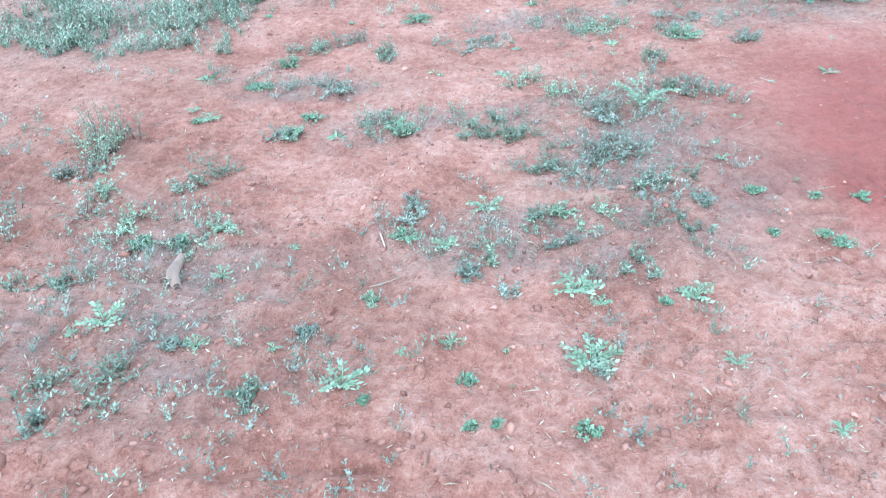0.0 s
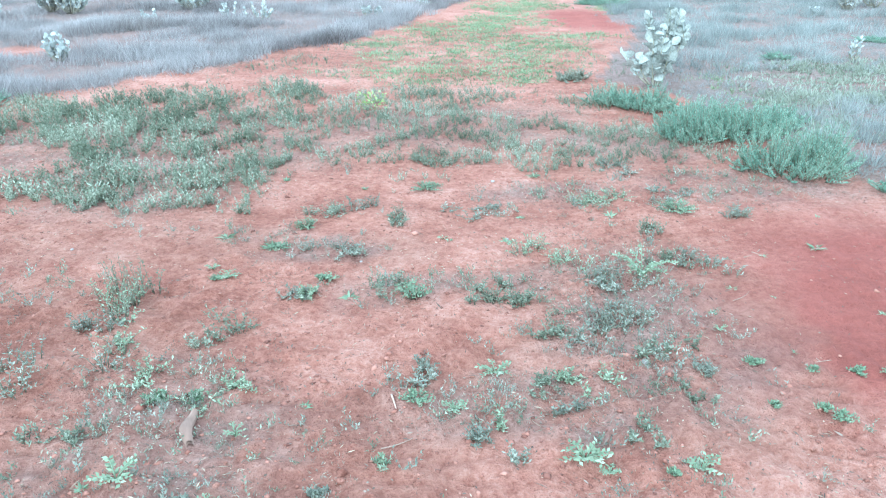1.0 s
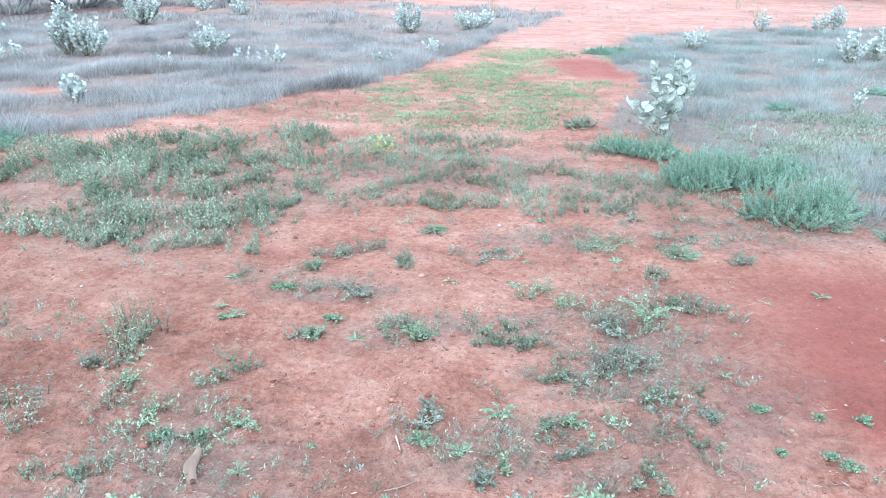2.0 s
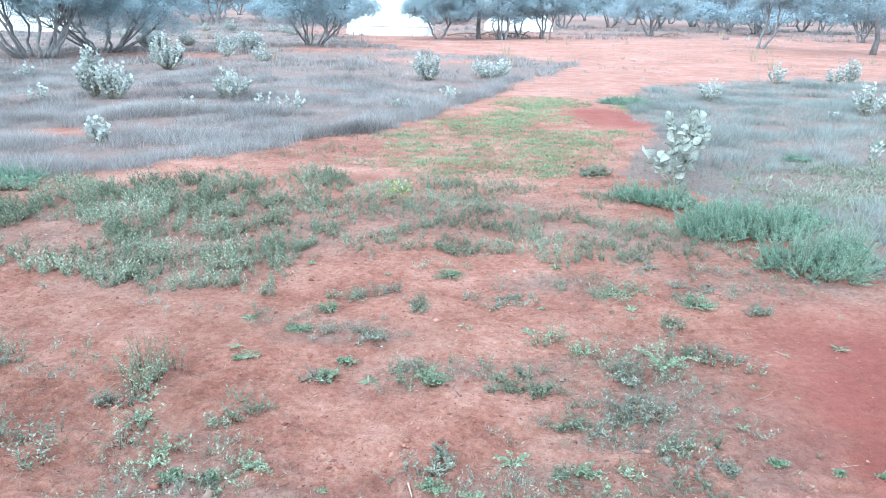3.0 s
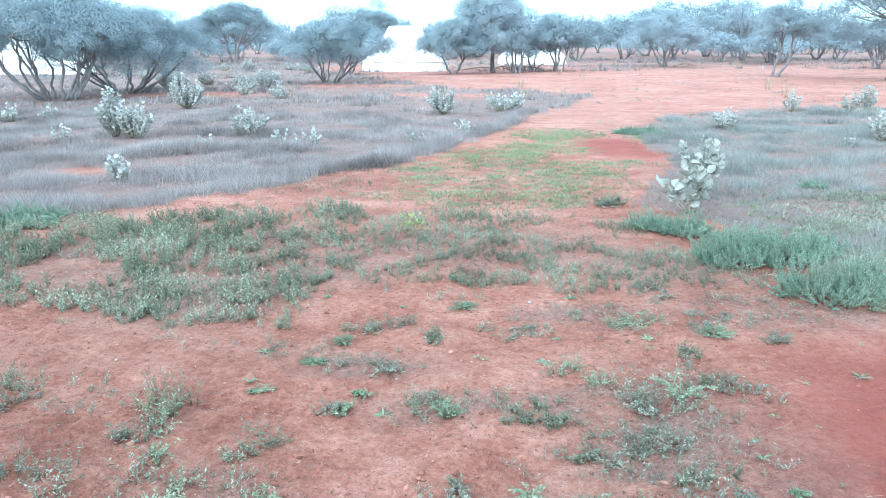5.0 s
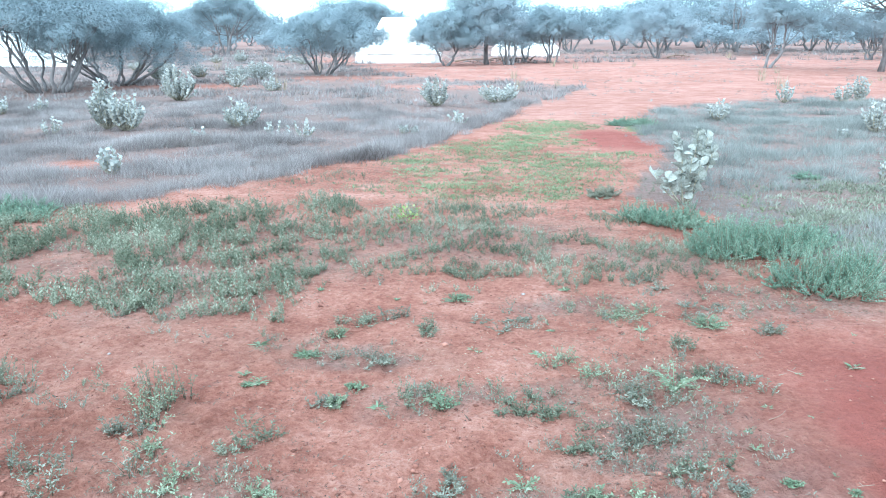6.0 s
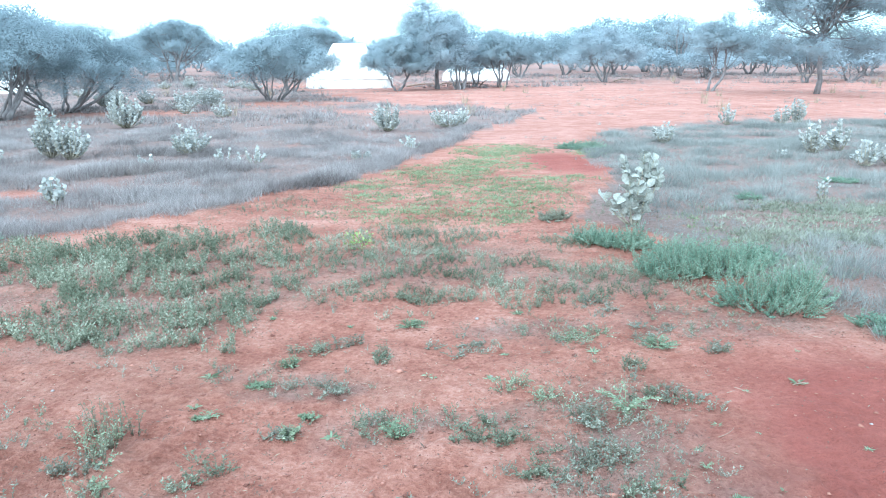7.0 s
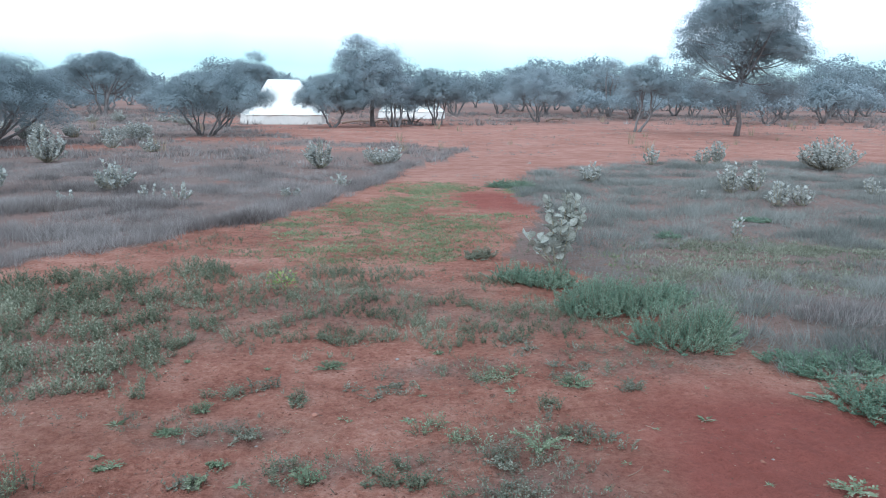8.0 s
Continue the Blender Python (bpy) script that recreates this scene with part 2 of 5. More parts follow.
def soil_material():
    """Red desert soil: broad pale dusty drifts, orange sand and damp dark red, with fine crumbs; haze is painted in far
    off.
    """
    m, nd, lk, b = nodes_of("red_soil")
    big, mid, fine, grit = noise_at(nd, lk, 0.55, 4), noise_at(nd, lk, 3.2, 5, 0.6), noise_at(nd, lk, 28, 5, 0.65), noise_at(nd, lk, 140, 3, 0.6)

    def mad(a, k, c):
        n = nd.new("ShaderNodeMath")
        n.operation = "MULTIPLY_ADD"
        lk.new(a, n.inputs[0])
        n.inputs[1].default_value = k
        if isinstance(c, float):
            n.inputs[2].default_value = c
        else:
            lk.new(c, n.inputs[2])
        return n.outputs[0]
    crumb = noise_at(nd, lk, 62, 6, 0.7)
    v = mad(big.outputs["Fac"], 0.62, -0.79)
    v = mad(mid.outputs["Fac"], 0.72, v)
    v = mad(fine.outputs["Fac"], 0.65, v)
    v = mad(crumb.outputs["Fac"], 0.50, v)
    v = mad(grit.outputs["Fac"], 0.30, v)
    r = ramp(nd, [(0.22, SOIL[0]), (0.45, SOIL[1]), (0.62, SOIL[2]), (0.85, SOIL[3])])
    lk.new(v, r.inputs["Fac"])
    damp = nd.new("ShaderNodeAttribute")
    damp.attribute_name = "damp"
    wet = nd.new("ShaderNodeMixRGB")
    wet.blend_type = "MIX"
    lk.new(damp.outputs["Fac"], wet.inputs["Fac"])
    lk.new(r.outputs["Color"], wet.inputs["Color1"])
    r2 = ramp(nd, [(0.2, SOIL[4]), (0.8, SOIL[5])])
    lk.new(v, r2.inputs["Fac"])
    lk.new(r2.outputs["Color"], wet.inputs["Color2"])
    # paler ramp that paints distance haze into the soil colour
    haze_tint = nd.new("ShaderNodeAttribute")
    haze_tint.attribute_name = "haze_tint"
    pale = nd.new("ShaderNodeMixRGB")
    r5 = ramp(nd, [(0.2, (0.27, 0.128, 0.098)), (0.5, (0.375, 0.19, 0.15)), (0.85, (0.47, 0.275, 0.225))])
    lk.new(v, r5.inputs["Fac"])
    lk.new(haze_tint.outputs["Fac"], pale.inputs["Fac"])
    lk.new(wet.outputs[0], pale.inputs["Color1"])
    lk.new(r5.outputs["Color"], pale.inputs["Color2"])
    spot_attr = nd.new("ShaderNodeAttribute")
    spot_attr.attribute_name = "brown_spots"
    brown = nd.new("ShaderNodeMixRGB")
    r4 = ramp(nd, [(0.2, (0.125, 0.053, 0.038)), (0.5, (0.215, 0.098, 0.07)), (0.85, (0.34, 0.19, 0.14))])
    lk.new(v, r4.inputs["Fac"])
    lk.new(spot_attr.outputs["Fac"], brown.inputs["Fac"])
    lk.new(pale.outputs[0], brown.inputs["Color1"])
    lk.new(r4.outputs["Color"], brown.inputs["Color2"])
    dead = nd.new("ShaderNodeAttribute")
    dead.attribute_name = "litter"
    cover = nd.new("ShaderNodeMixRGB")
    r3 = ramp(nd, [(0.25, (0.12, 0.095, 0.085)), (0.8, (0.26, 0.22, 0.20))])
    lk.new(fine.outputs["Fac"], r3.inputs["Fac"])
    lk.new(dead.outputs["Fac"], cover.inputs["Fac"])
    lk.new(brown.outputs[0], cover.inputs["Color1"])
    lk.new(r3.outputs["Color"], cover.inputs["Color2"])
    lk.new(cover.outputs[0], b.inputs["Base Color"])
    b.inputs["Roughness"].default_value = 0.95
    b.inputs["Specular IOR Level"].default_value = 0.15
    h = mad(crumb.outputs["Fac"], 0.7, mad(grit.outputs["Fac"], 0.25, mad(fine.outputs["Fac"], 1.2, mad(mid.outputs["Fac"], 1.2, 0.0))))
    bp = nd.new("ShaderNodeBump")
    bp.inputs["Strength"].default_value, bp.inputs["Distance"].default_value = 1.0, 0.034
    lk.new(h, bp.inputs["Height"])
    lk.new(bp.outputs[0], b.inputs["Normal"])
    return m


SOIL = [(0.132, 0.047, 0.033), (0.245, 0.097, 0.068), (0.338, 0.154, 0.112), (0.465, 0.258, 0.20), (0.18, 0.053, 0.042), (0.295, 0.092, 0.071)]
FLECK = leaf_material("dark_litter", (0.06, 0.038, 0.03), (0.12, 0.085, 0.065), (0.24, 0.18, 0.14), 3.0, 0.9, 0)
SOIL_MAT = soil_material()
CLOD = leaf_material("soil_crumbs", (0.10, 0.040, 0.029), (0.23, 0.10, 0.072), (0.35, 0.175, 0.13), 2.0, 0.95, 0)
DRY_GRASS = leaf_material("dry_grey_grass", (0.10, 0.083, 0.078), (0.252, 0.225, 0.216), (0.43, 0.395, 0.38), 0.8, 0.8)
DRY_GREEN = leaf_material("grey_green_grass", (0.11, 0.117, 0.105), (0.225, 0.232, 0.215), (0.39, 0.39, 0.36), 0.8, 0.8)
DRY_HERB = leaf_material("withered_herb", (0.10, 0.075, 0.06), (0.19, 0.155, 0.12), (0.36, 0.31, 0.24), 3.0, 0.85)
STRAW = leaf_material("straw", (0.19, 0.145, 0.10), (0.33, 0.265, 0.19), (0.50, 0.42, 0.315), 2.0, 0.8)
FORB = leaf_material("grey_green_herb", (0.075, 0.088, 0.055), (0.155, 0.172, 0.115), (0.38, 0.395, 0.30), 1.6, 0.6)
FEATHER = leaf_material("blue_green_shrub", (0.10, 0.165, 0.115), (0.186, 0.28, 0.20), (0.37, 0.46, 0.35), 3.0, 0.55, 0.42)
LAWN = leaf_material("bright_green_mat", (0.12, 0.15, 0.08), (0.195, 0.238, 0.128), (0.32, 0.36, 0.22), 1.2, 0.6)
SILVER = leaf_material("silver_leaf", (0.24, 0.247, 0.225), (0.375, 0.383, 0.357), (0.515, 0.522, 0.495), 2.5, 0.65, 0.22)
FELT = leaf_material("felted_leaf", (0.185, 0.192, 0.163), (0.305, 0.315, 0.28), (0.435, 0.445, 0.405), 5.0, 0.75, 0.15)
SILVER_STEM = grain_material("silver_stem", (0.20, 0.18, 0.13), (0.38, 0.35, 0.27), 60)
HERB_STEM = grain_material("herb_stem", (0.09, 0.085, 0.055), (0.20, 0.185, 0.125), 60)
CUSHION = leaf_material("fresh_green_herb", (0.11, 0.15, 0.09), (0.18, 0.24, 0.145), (0.30, 0.365, 0.245), 6.0, 0.55)
ROSETTE = leaf_material("pale_green_rosette", (0.125, 0.16, 0.095), (0.22, 0.265, 0.165), (0.39, 0.43, 0.31), 6.0, 0.6)
GREY_HERB = leaf_material("grey_herb", (0.10, 0.105, 0.08), (0.18, 0.19, 0.145), (0.36, 0.36, 0.29), 4.0, 0.7)
LAWN_PALE = leaf_material("pale_herb_mat", (0.12, 0.125, 0.088), (0.212, 0.221, 0.163), (0.36, 0.365, 0.29), 1.5, 0.65)
YELLOW = leaf_material("yellow_green_leaf", (0.14, 0.20, 0.06), (0.24, 0.31, 0.11), (0.36, 0.42, 0.17), 6.0, 0.6)
MULGA = leaf_material("mulga_foliage", (0.158, 0.195, 0.212), (0.232, 0.285, 0.308), (0.313, 0.37, 0.388), 0.9, 0.75, 0.3, 0.15)
MULGA_GREY = leaf_material("grey_mulga_foliage", (0.208, 0.245, 0.27), (0.29, 0.345, 0.372), (0.38, 0.435, 0.458), 0.9, 0.75, 0.3, 0.15)
BARK = grain_material("grey_bark", (0.09, 0.08, 0.078), (0.24, 0.22, 0.215), 14, (1, 1, 0.25), bump=0.6, size=0.02)
DEAD_WOOD = grain_material("weathered_wood", (0.20, 0.13, 0.095), (0.37, 0.27, 0.21), 60, (1, 1, 0.3))
BROWN_BARK = grain_material("brown_bark", (0.12, 0.07, 0.05), (0.25, 0.155, 0.115), 40, (0.3, 1, 1))
CANVAS = grain_material("cream_canvas", (0.74, 0.73, 0.68), (0.84, 0.83, 0.79), 3.0, rough=0.9, bump=0.15, size=0.02)
CANVAS_WALL = grain_material("canvas_wall", (0.66, 0.64, 0.60), (0.78, 0.76, 0.72), 3.0, rough=0.9, bump=0.2, size=0.02)
ROPE = grain_material("rope", (0.45, 0.42, 0.36), (0.62, 0.58, 0.50), 60)
STONE = grain_material("pale_stone", (0.17, 0.14, 0.125), (0.33, 0.28, 0.255), 30, bump=0.5)

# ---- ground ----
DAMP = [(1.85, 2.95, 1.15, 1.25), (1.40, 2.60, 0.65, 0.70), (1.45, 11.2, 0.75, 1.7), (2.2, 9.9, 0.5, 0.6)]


# distance haze painted as paler soil: (x, y, half width, half depth)
HAZE_TINT = [(9, 27, 16, 13), (20, 38, 25, 14), (1.3, 15.5, 1.4, 3.5), (2.5, 19, 2.5, 3), (-0.5, 40, 9, 8)]
# darker brown spots on the soil: (x, y, half width, half depth)
BROWN_SPOTS = [(-1.9, 3.50, 1.3, 0.38), (-1.7, 2.35, 1.0, 0.75), (-1.0, 1.85, 0.9, 0.55), (-0.45, 2.15, 0.5, 0.3), (0.72, 2.75, 0.55, 0.85), (0.25, 2.30, 0.6, 0.4), (-2.6, 4.95, 2.0, 1.0), (-0.3, 5.5, 1.4, 0.9), (0.9, 5.0, 0.7, 0.7), (-0.6, 3.5, 0.35, 0.3), (0.2, 3.0, 0.4, 0.25), (1.9, 5.0, 1.0, 0.5), (3.2, 4.5, 1.2, 0.8)]
GREY_LEFT = [(-4.3, 5.9), (-3.3, 6.5), (-2.75, 7.3), (-2.35, 8.2), (-1.8, 9.3), (-1.08, 10.8), (0.0, 14.4), (0.8, 17.6), (2.3, 22.8), (0.9, 24.0), (-2.0, 26.5), (-4.5, 30), (-9, 40), (-20, 60), (-60, 60), (-60, 20), (-12, 7.5)]
GREY_RIGHT = [(1.75, 12.3), (1.95, 9.8), (1.45, 8.6), (1.22, 7.2), (1.36, 6.4), (1.58, 5.7), (1.98, 4.9), (2.5, 4.3), (4.0, 3.6), (9.0, 6.0), (30, 16), (22, 19.5), (12, 18.2), (8.5, 18.9), (5.3, 17.8), (3.1, 16.3), (2.4, 14.0)]
BARE = [(-4.7, 16.6, 1.5, 0.5), (-5.0, 8.6, 0.45, 0.4), (-9.5, 22, 2.5, 0.9), (-2.5, 22.5, 2.2, 0.7), (-6.0, 27.5, 3.0, 0.8), (-14, 32, 2.5, 0.8), (-6.2, 7.2, 0.7, 0.3), (-3.2, 13.4, 0.7, 0.3)]
LITTER = [(0.62, 2.75, 0.55, 0.75), (-0.9, 2.2, 0.6, 0.5), (0.15, 2.2, 0.6, 0.3), (-1.0, 1.75, 0.7, 0.35), (-0.45, 3.0, 0.4, 0.2), (0.15, 3.05, 0.3, 0.2), (-0.8, 3.5, 0.4, 0.25), (0.5, 4.1, 0.5, 0.25), (1.5, 4.3, 0.8, 0.4), (0.9, 5.2, 0.7, 0.6), (-0.3, 5.6, 1.2, 0.9), (-2.2, 5.2, 1.8, 1.3), (-1.9, 4.1, 0.7, 0.4), (2.7, 4.6, 0.9, 0.6)]


def build_ground():
    def spaced(lo, hi, step, end, grow):
        a = list(np.arange(lo, hi + 1e-6, step))
        s = step
        while a[-1] < end:
            s *= grow
            a.append(a[-1] + s)
        s = step
        while a[0] > -end:
            s *= grow
            a.insert(0, a[0] - s)
        return np.array(a)
    xs, ys = spaced(-3.0, 2.7, 0.028, 4000, 1.13), spaced(2.5, 6.0, 0.034, 4000, 1.13)
    ys = np.concatenate([ys[ys < 1.0], np.arange(1.0, 2.5, 0.017), ys[ys > 2.49]])
    gx, gy = np.meshgrid(xs, ys)
    x, y = gx.ravel(), gy.ravel()
    v = np.stack([x, y, gz(x, y)], -1)
    i = np.arange(len(ys) - 1)[:, None] * len(xs) + np.arange(len(xs) - 1)[None]
    i = i.ravel()
    f = np.concatenate([np.stack([i, i + 1, i + len(xs) + 1], -1), np.stack([i, i + len(xs) + 1, i + len(xs)], -1)])
    ob = new("ground", Geo().add(v, f).mesh("ground", SOIL_MAT, True))
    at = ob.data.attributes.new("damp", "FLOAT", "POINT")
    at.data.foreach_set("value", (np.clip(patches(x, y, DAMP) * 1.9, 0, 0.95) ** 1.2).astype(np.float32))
    wx, wy = x + 0.5 * (vnoise(x, y, 0.8, 31) - 0.5), y + 0.9 * (vnoise(x, y, 0.8, 32) - 0.5)
    lit = (inside(wx, wy, GREY_LEFT) | inside(wx, wy, GREY_RIGHT)) * (0.60 + 0.35 * vnoise(x, y, 0.5, 36)) * (1 - np.clip(patches(x, y, BARE) * 4, 0, 1))
    lit = np.maximum(lit, np.clip(patches(x, y, LITTER) * 0.9, 0, 0.5) * vnoise(x, y, 0.10, 37))
    lit = np.maximum(lit, np.clip((y - 40 - 9 * vnoise(x, y, 9, 40)) / 12, 0, 0.75) * (0.5 + 0.5 * vnoise(x, y, 4, 38)))
    at = ob.data.attributes.new("haze_tint", "FLOAT", "POINT")
    at.data.foreach_set("value", np.clip(patches(x, y, HAZE_TINT) * 3.0 * (0.5 + 0.6 * vnoise(x, y, 1.3, 41)), 0, 0.45).astype(np.float32))
    at = ob.data.attributes.new("brown_spots", "FLOAT", "POINT")
    at.data.foreach_set("value", np.clip(patches(x, y, BROWN_SPOTS) * 2.2 * (0.35 + 0.9 * vnoise(x, y, 0.16, 39)), 0, 0.38).astype(np.float32))
    at = ob.data.attributes.new("litter", "FLOAT", "POINT")
    at.data.foreach_set("value", np.clip(lit, 0, 0.9).astype(np.float32))
    tagged(ob, "bare red desert soil with dusty and damp patches, haze-paled far off", "ground", kind="structure")


build_ground()


def spread(n, box, rng):
    return rng.uniform(box[0], box[1], n), rng.uniform(box[2], box[3], n)


def build_crumbs():
    rng = np.random.default_rng(3)
    base = unit(np.array([(1, 0, 0), (-1, 0, 0), (0, 1, 0), (0, -1, 0), (0, 0, 1), (0, 0, -1)], float))
    faces = np.array([(0, 2, 4), (2, 1, 4), (1, 3, 4), (3, 0, 4), (2, 0, 5), (1, 2, 5), (3, 1, 5), (0, 3, 5)])
    kinds = [(base * rng.uniform(0.45, 1.0, (6, 1)) * (1, 0.75, 0.45), faces) for _ in range(8)]
    x, y = spread(42000, (-3.2, 3.2, 1.0, 7.0), rng)
    keep = rng.random(len(x)) < np.clip(1.3 - y / 6, 0.12, 1) * (0.35 + 0.65 * vnoise(x, y, 0.35, 21)) * (1 - 0.75 * np.clip(patches(x, y, DAMP) * 3, 0, 1))
    x, y = x[keep], y[keep]
    g = Geo()
    scatter(g, kinds, x, y, rng.gamma(1.3, 0.0040, len(x)) + 0.0016, rng, 0.3, -0.001)
    tagged(new("soil_crumbs", g.mesh("soil_crumbs", CLOD)), "loose crumbs of dry red soil on the ground", "soil crumbs", kind="stuff")


build_crumbs()


def build_clods():
    """Trodden, broken lumps of soil."""
    rng = np.random.default_rng(8)
    bm = bmesh.new()
    bmesh.ops.create_icosphere(bm, subdivisions=1, radius=1)
    ball = np.array([v.co[:] for v in bm.verts])
    faces = np.array([[v.index for v in f.verts] for f in bm.faces])
    bm.free()
    kinds = []
    for k in range(7):
        lump = 0.75 + 0.5 * vnoise(ball[:, 0] * 1.4 + ball[:, 2], ball[:, 1] * 1.4 + k * 3, 0.8, 22 + k)
        kinds.append((ball * lump[:, None] * (1, 0.8, 0.5), faces))
    x, y = spread(2600, (-1.3, 1.2, 1.15, 2.3), rng)
    keep = rng.random(len(x)) < np.clip((2.3 - y) / 0.9, 0, 1) * np.clip(vnoise(x, y, 0.22, 23) * 2.0 - 0.75, 0.03, 0.6)
    x, y = x[keep], y[keep]
    g = Geo()
    scatter(g, kinds, x, y, rng.gamma(2.2, 0.0030, len(x)) + 0.004, rng, 0.3, 0.002)
    tagged(new("soil_clods", g.mesh("soil_clods", SOIL_MAT, True)), "broken lumps of trodden red soil", "soil clods", kind="stuff")


build_clods()


# ---- grasses and herb mats ----
def tuft(rng, blades, spread_r, width, stiff=0.5, rise=1.0, shape=LEAF_BLADE):
    """A tuft one metre high, to be scaled."""
    g = Geo()
    a = rng.uniform(0, 2 * np.pi, blades)
    r = spread_r * np.sqrt(rng.random(blades))
    pos = np.stack([np.cos(a) * r, np.sin(a) * r, np.zeros(blades)], -1)
    out = np.stack([np.cos(a), np.sin(a), np.zeros(blades)], -1) + rng.normal(0, 0.4, (blades, 3))
    leaves(g, shape, pos, out * rng.uniform(0.1, 1.0, (blades, 1)) * (1 - stiff) + (0, 0, rise), rng.uniform(0.5, 1.0, blades), width, rng)
    return g.arrays()


def stalk_plant(rng, stems, lean, per_stem, leaf, slim, bare=0.1, shape=LEAF_THIN):
    """A herb one metre high, to be scaled: leafy stems from one root."""
    g = Geo()
    for _ in range(stems):
        a, out = rng.uniform(0, 2 * np.pi), lean * rng.uniform(0.2, 1.0)
        h = rng.uniform(0.55, 1.0)
        tip = np.array((np.cos(a) * out, np.sin(a) * out, h))
        pts = arc((0, 0, 0), tip, (np.cos(a) * out * 0.2, np.sin(a) * out * 0.2, -0.10 * out), 4)
        leaves(g, LEAF_SPIKE, pts[:1], (tip - pts[0])[None], float(np.linalg.norm(tip)), 0.03, rng)
        s = np.linspace(bare, 1, per_stem)
        pos = np.stack([np.interp(s, np.linspace(0, 1, 4), pts[:, k]) for k in range(3)], -1)
        th = np.arange(per_stem) * 2.4 + a
        way = np.stack([np.cos(th), np.sin(th), rng.uniform(0.3, 1.1, per_stem)], -1) + unit(tip) * 0.5
        leaves(g, shape, pos, way, leaf * rng.uniform(0.6, 1.1, per_stem), leaf * slim, rng)
    return g.arrays()


def build_grass(name, label, material, poly, box, n, heights, seed, clump, blades, width, thin_from, bare=(), thick=0.0):
    rng = np.random.default_rng(seed)
    kinds = [tuft(rng, blades, 0.45, width, 0.2, shape=LEAF_SPIKE) for _ in range(9)]
    x, y = spread(n, box, rng)
    y = box[2] + (box[3] - box[2]) * ((y - box[2]) / (box[3] - box[2])) ** thin_from
    wx = x + 0.5 * (vnoise(x, y, 0.8, 31) - 0.5) + 0.30 * (vnoise(x, y, 0.17, 29) - 0.5) + rng.normal(0, 0.06, n)
    wy = y + 0.9 * (vnoise(x, y, 0.8, 32) - 0.5) + 0.30 * (vnoise(x, y, 0.17, 30) - 0.5) + rng.normal(0, 0.10, n)
    keep = inside(wx, wy, poly) & (x > -0.80 * y - 1.5) & (x < 0.74 * y + 1.0)
    dens = np.clip(vnoise(x, y, clump, 33) * 2.3 - 0.42 + thick, 0.14 + 0.3 * thick, 1) * np.clip(vnoise(x, y, clump * 3.3, 34) * 1.5, 0.45, 1)
    if bare:
        dens = dens * (1 - np.clip(patches(x, y, bare) * 4, 0, 1))
    rim = ~inside(wx + 0.22, wy - 0.40, poly)
    keep &= rng.random(n) < np.where(rim, np.maximum(dens, 0.75), dens)
    x, y, rim = x[keep], y[keep], rim[keep]
    size = rng.uniform(*heights, len(x)) * (0.32 + 1.35 * vnoise(x, y, clump * 0.8, 35) ** 1.5)
    size = np.where(rim, np.maximum(size, heights[0] * 1.1) * 1.3, size)
    g = Geo()
    scatter(g, kinds, x, y, size, rng, 0.35, 0.004)
    tagged(new(name, g.mesh(name, material)), label, "grass", kind="stuff")


build_grass("dry_grass", "dense grey-violet dry grass over red soil", DRY_GRASS, GREY_LEFT, (-14, 2.5, 5.8, 17), 66000, (0.085, 0.165), 41, 0.7, 20, 0.027, 1.15, BARE, 0.12)
build_grass("dry_grass", "thin grey dry grass on the far flat", DRY_GRASS, GREY_LEFT, (-40, 3, 16, 58), 34000, (0.10, 0.20), 42, 1.6, 11, 0.085, 1.3, BARE)
build_grass("dry_grass", "grey-green dry grass beside the silver bushes", DRY_GREEN, GREY_RIGHT, (1.5, 15, 3.6, 19.5), 70000, (0.075, 0.15), 43, 0.6, 19, 0.028, 1.15, [(5.5, 14.5, 0.8, 0.4), (3.1, 7.1, 1.0, 0.4), (4.4, 7.2, 1.2, 0.5), (6.0, 7.6, 1.2, 0.5), (2.5, 4.95, 0.3, 0.25)], 0.5)
FAR_PLAIN = [(-60, 62), (-30, 50), (-8, 41), (4, 42), (12, 47), (22, 44), (34, 36), (70, 52), (70, 80), (-60, 80)]
build_grass("dry_grass", "grey dry grass under the woodland trees", DRY_GRASS, FAR_PLAIN, (-50, 56, 36, 80), 16000, (0.18, 0.36), 44, 3.0, 14, 0.08, 1.0, [(16, 52, 9, 4), (2, 47, 4, 2), (30, 60, 9, 3)])

FORB_BAND = [(-5.0, 5.8), (-3.1, 6.3), (-1.9, 6.75), (-0.9, 6.5), (0.03, 6.75), (0.86, 6.3), (1.25, 5.7), (1.55, 4.9), (1.4, 4.65), (0.8, 4.85), (0.3, 4.5), (-0.15, 4.7), (-0.66, 4.72), (-1.1, 4.62), (-1.5, 5.05), (-1.22, 4.45), (-1.25, 3.86), (-1.7, 3.85), (-2.1, 4.0), (-2.9, 4.0), (-4.2, 4.9)]
FORB_GAPS = [(-2.9, 4.72, 0.5, 0.26), (-1.95, 4.72, 0.4, 0.12), (-0.35, 5.05, 0.35, 0.14), (0.45, 5.35, 0.35, 0.22), (0.2, 6.1, 0.35, 0.3), (-0.85, 5.2, 0.2, 0.2), (0.75, 5.9, 0.2, 0.3), (-1.35, 5.35, 0.35, 0.1)]


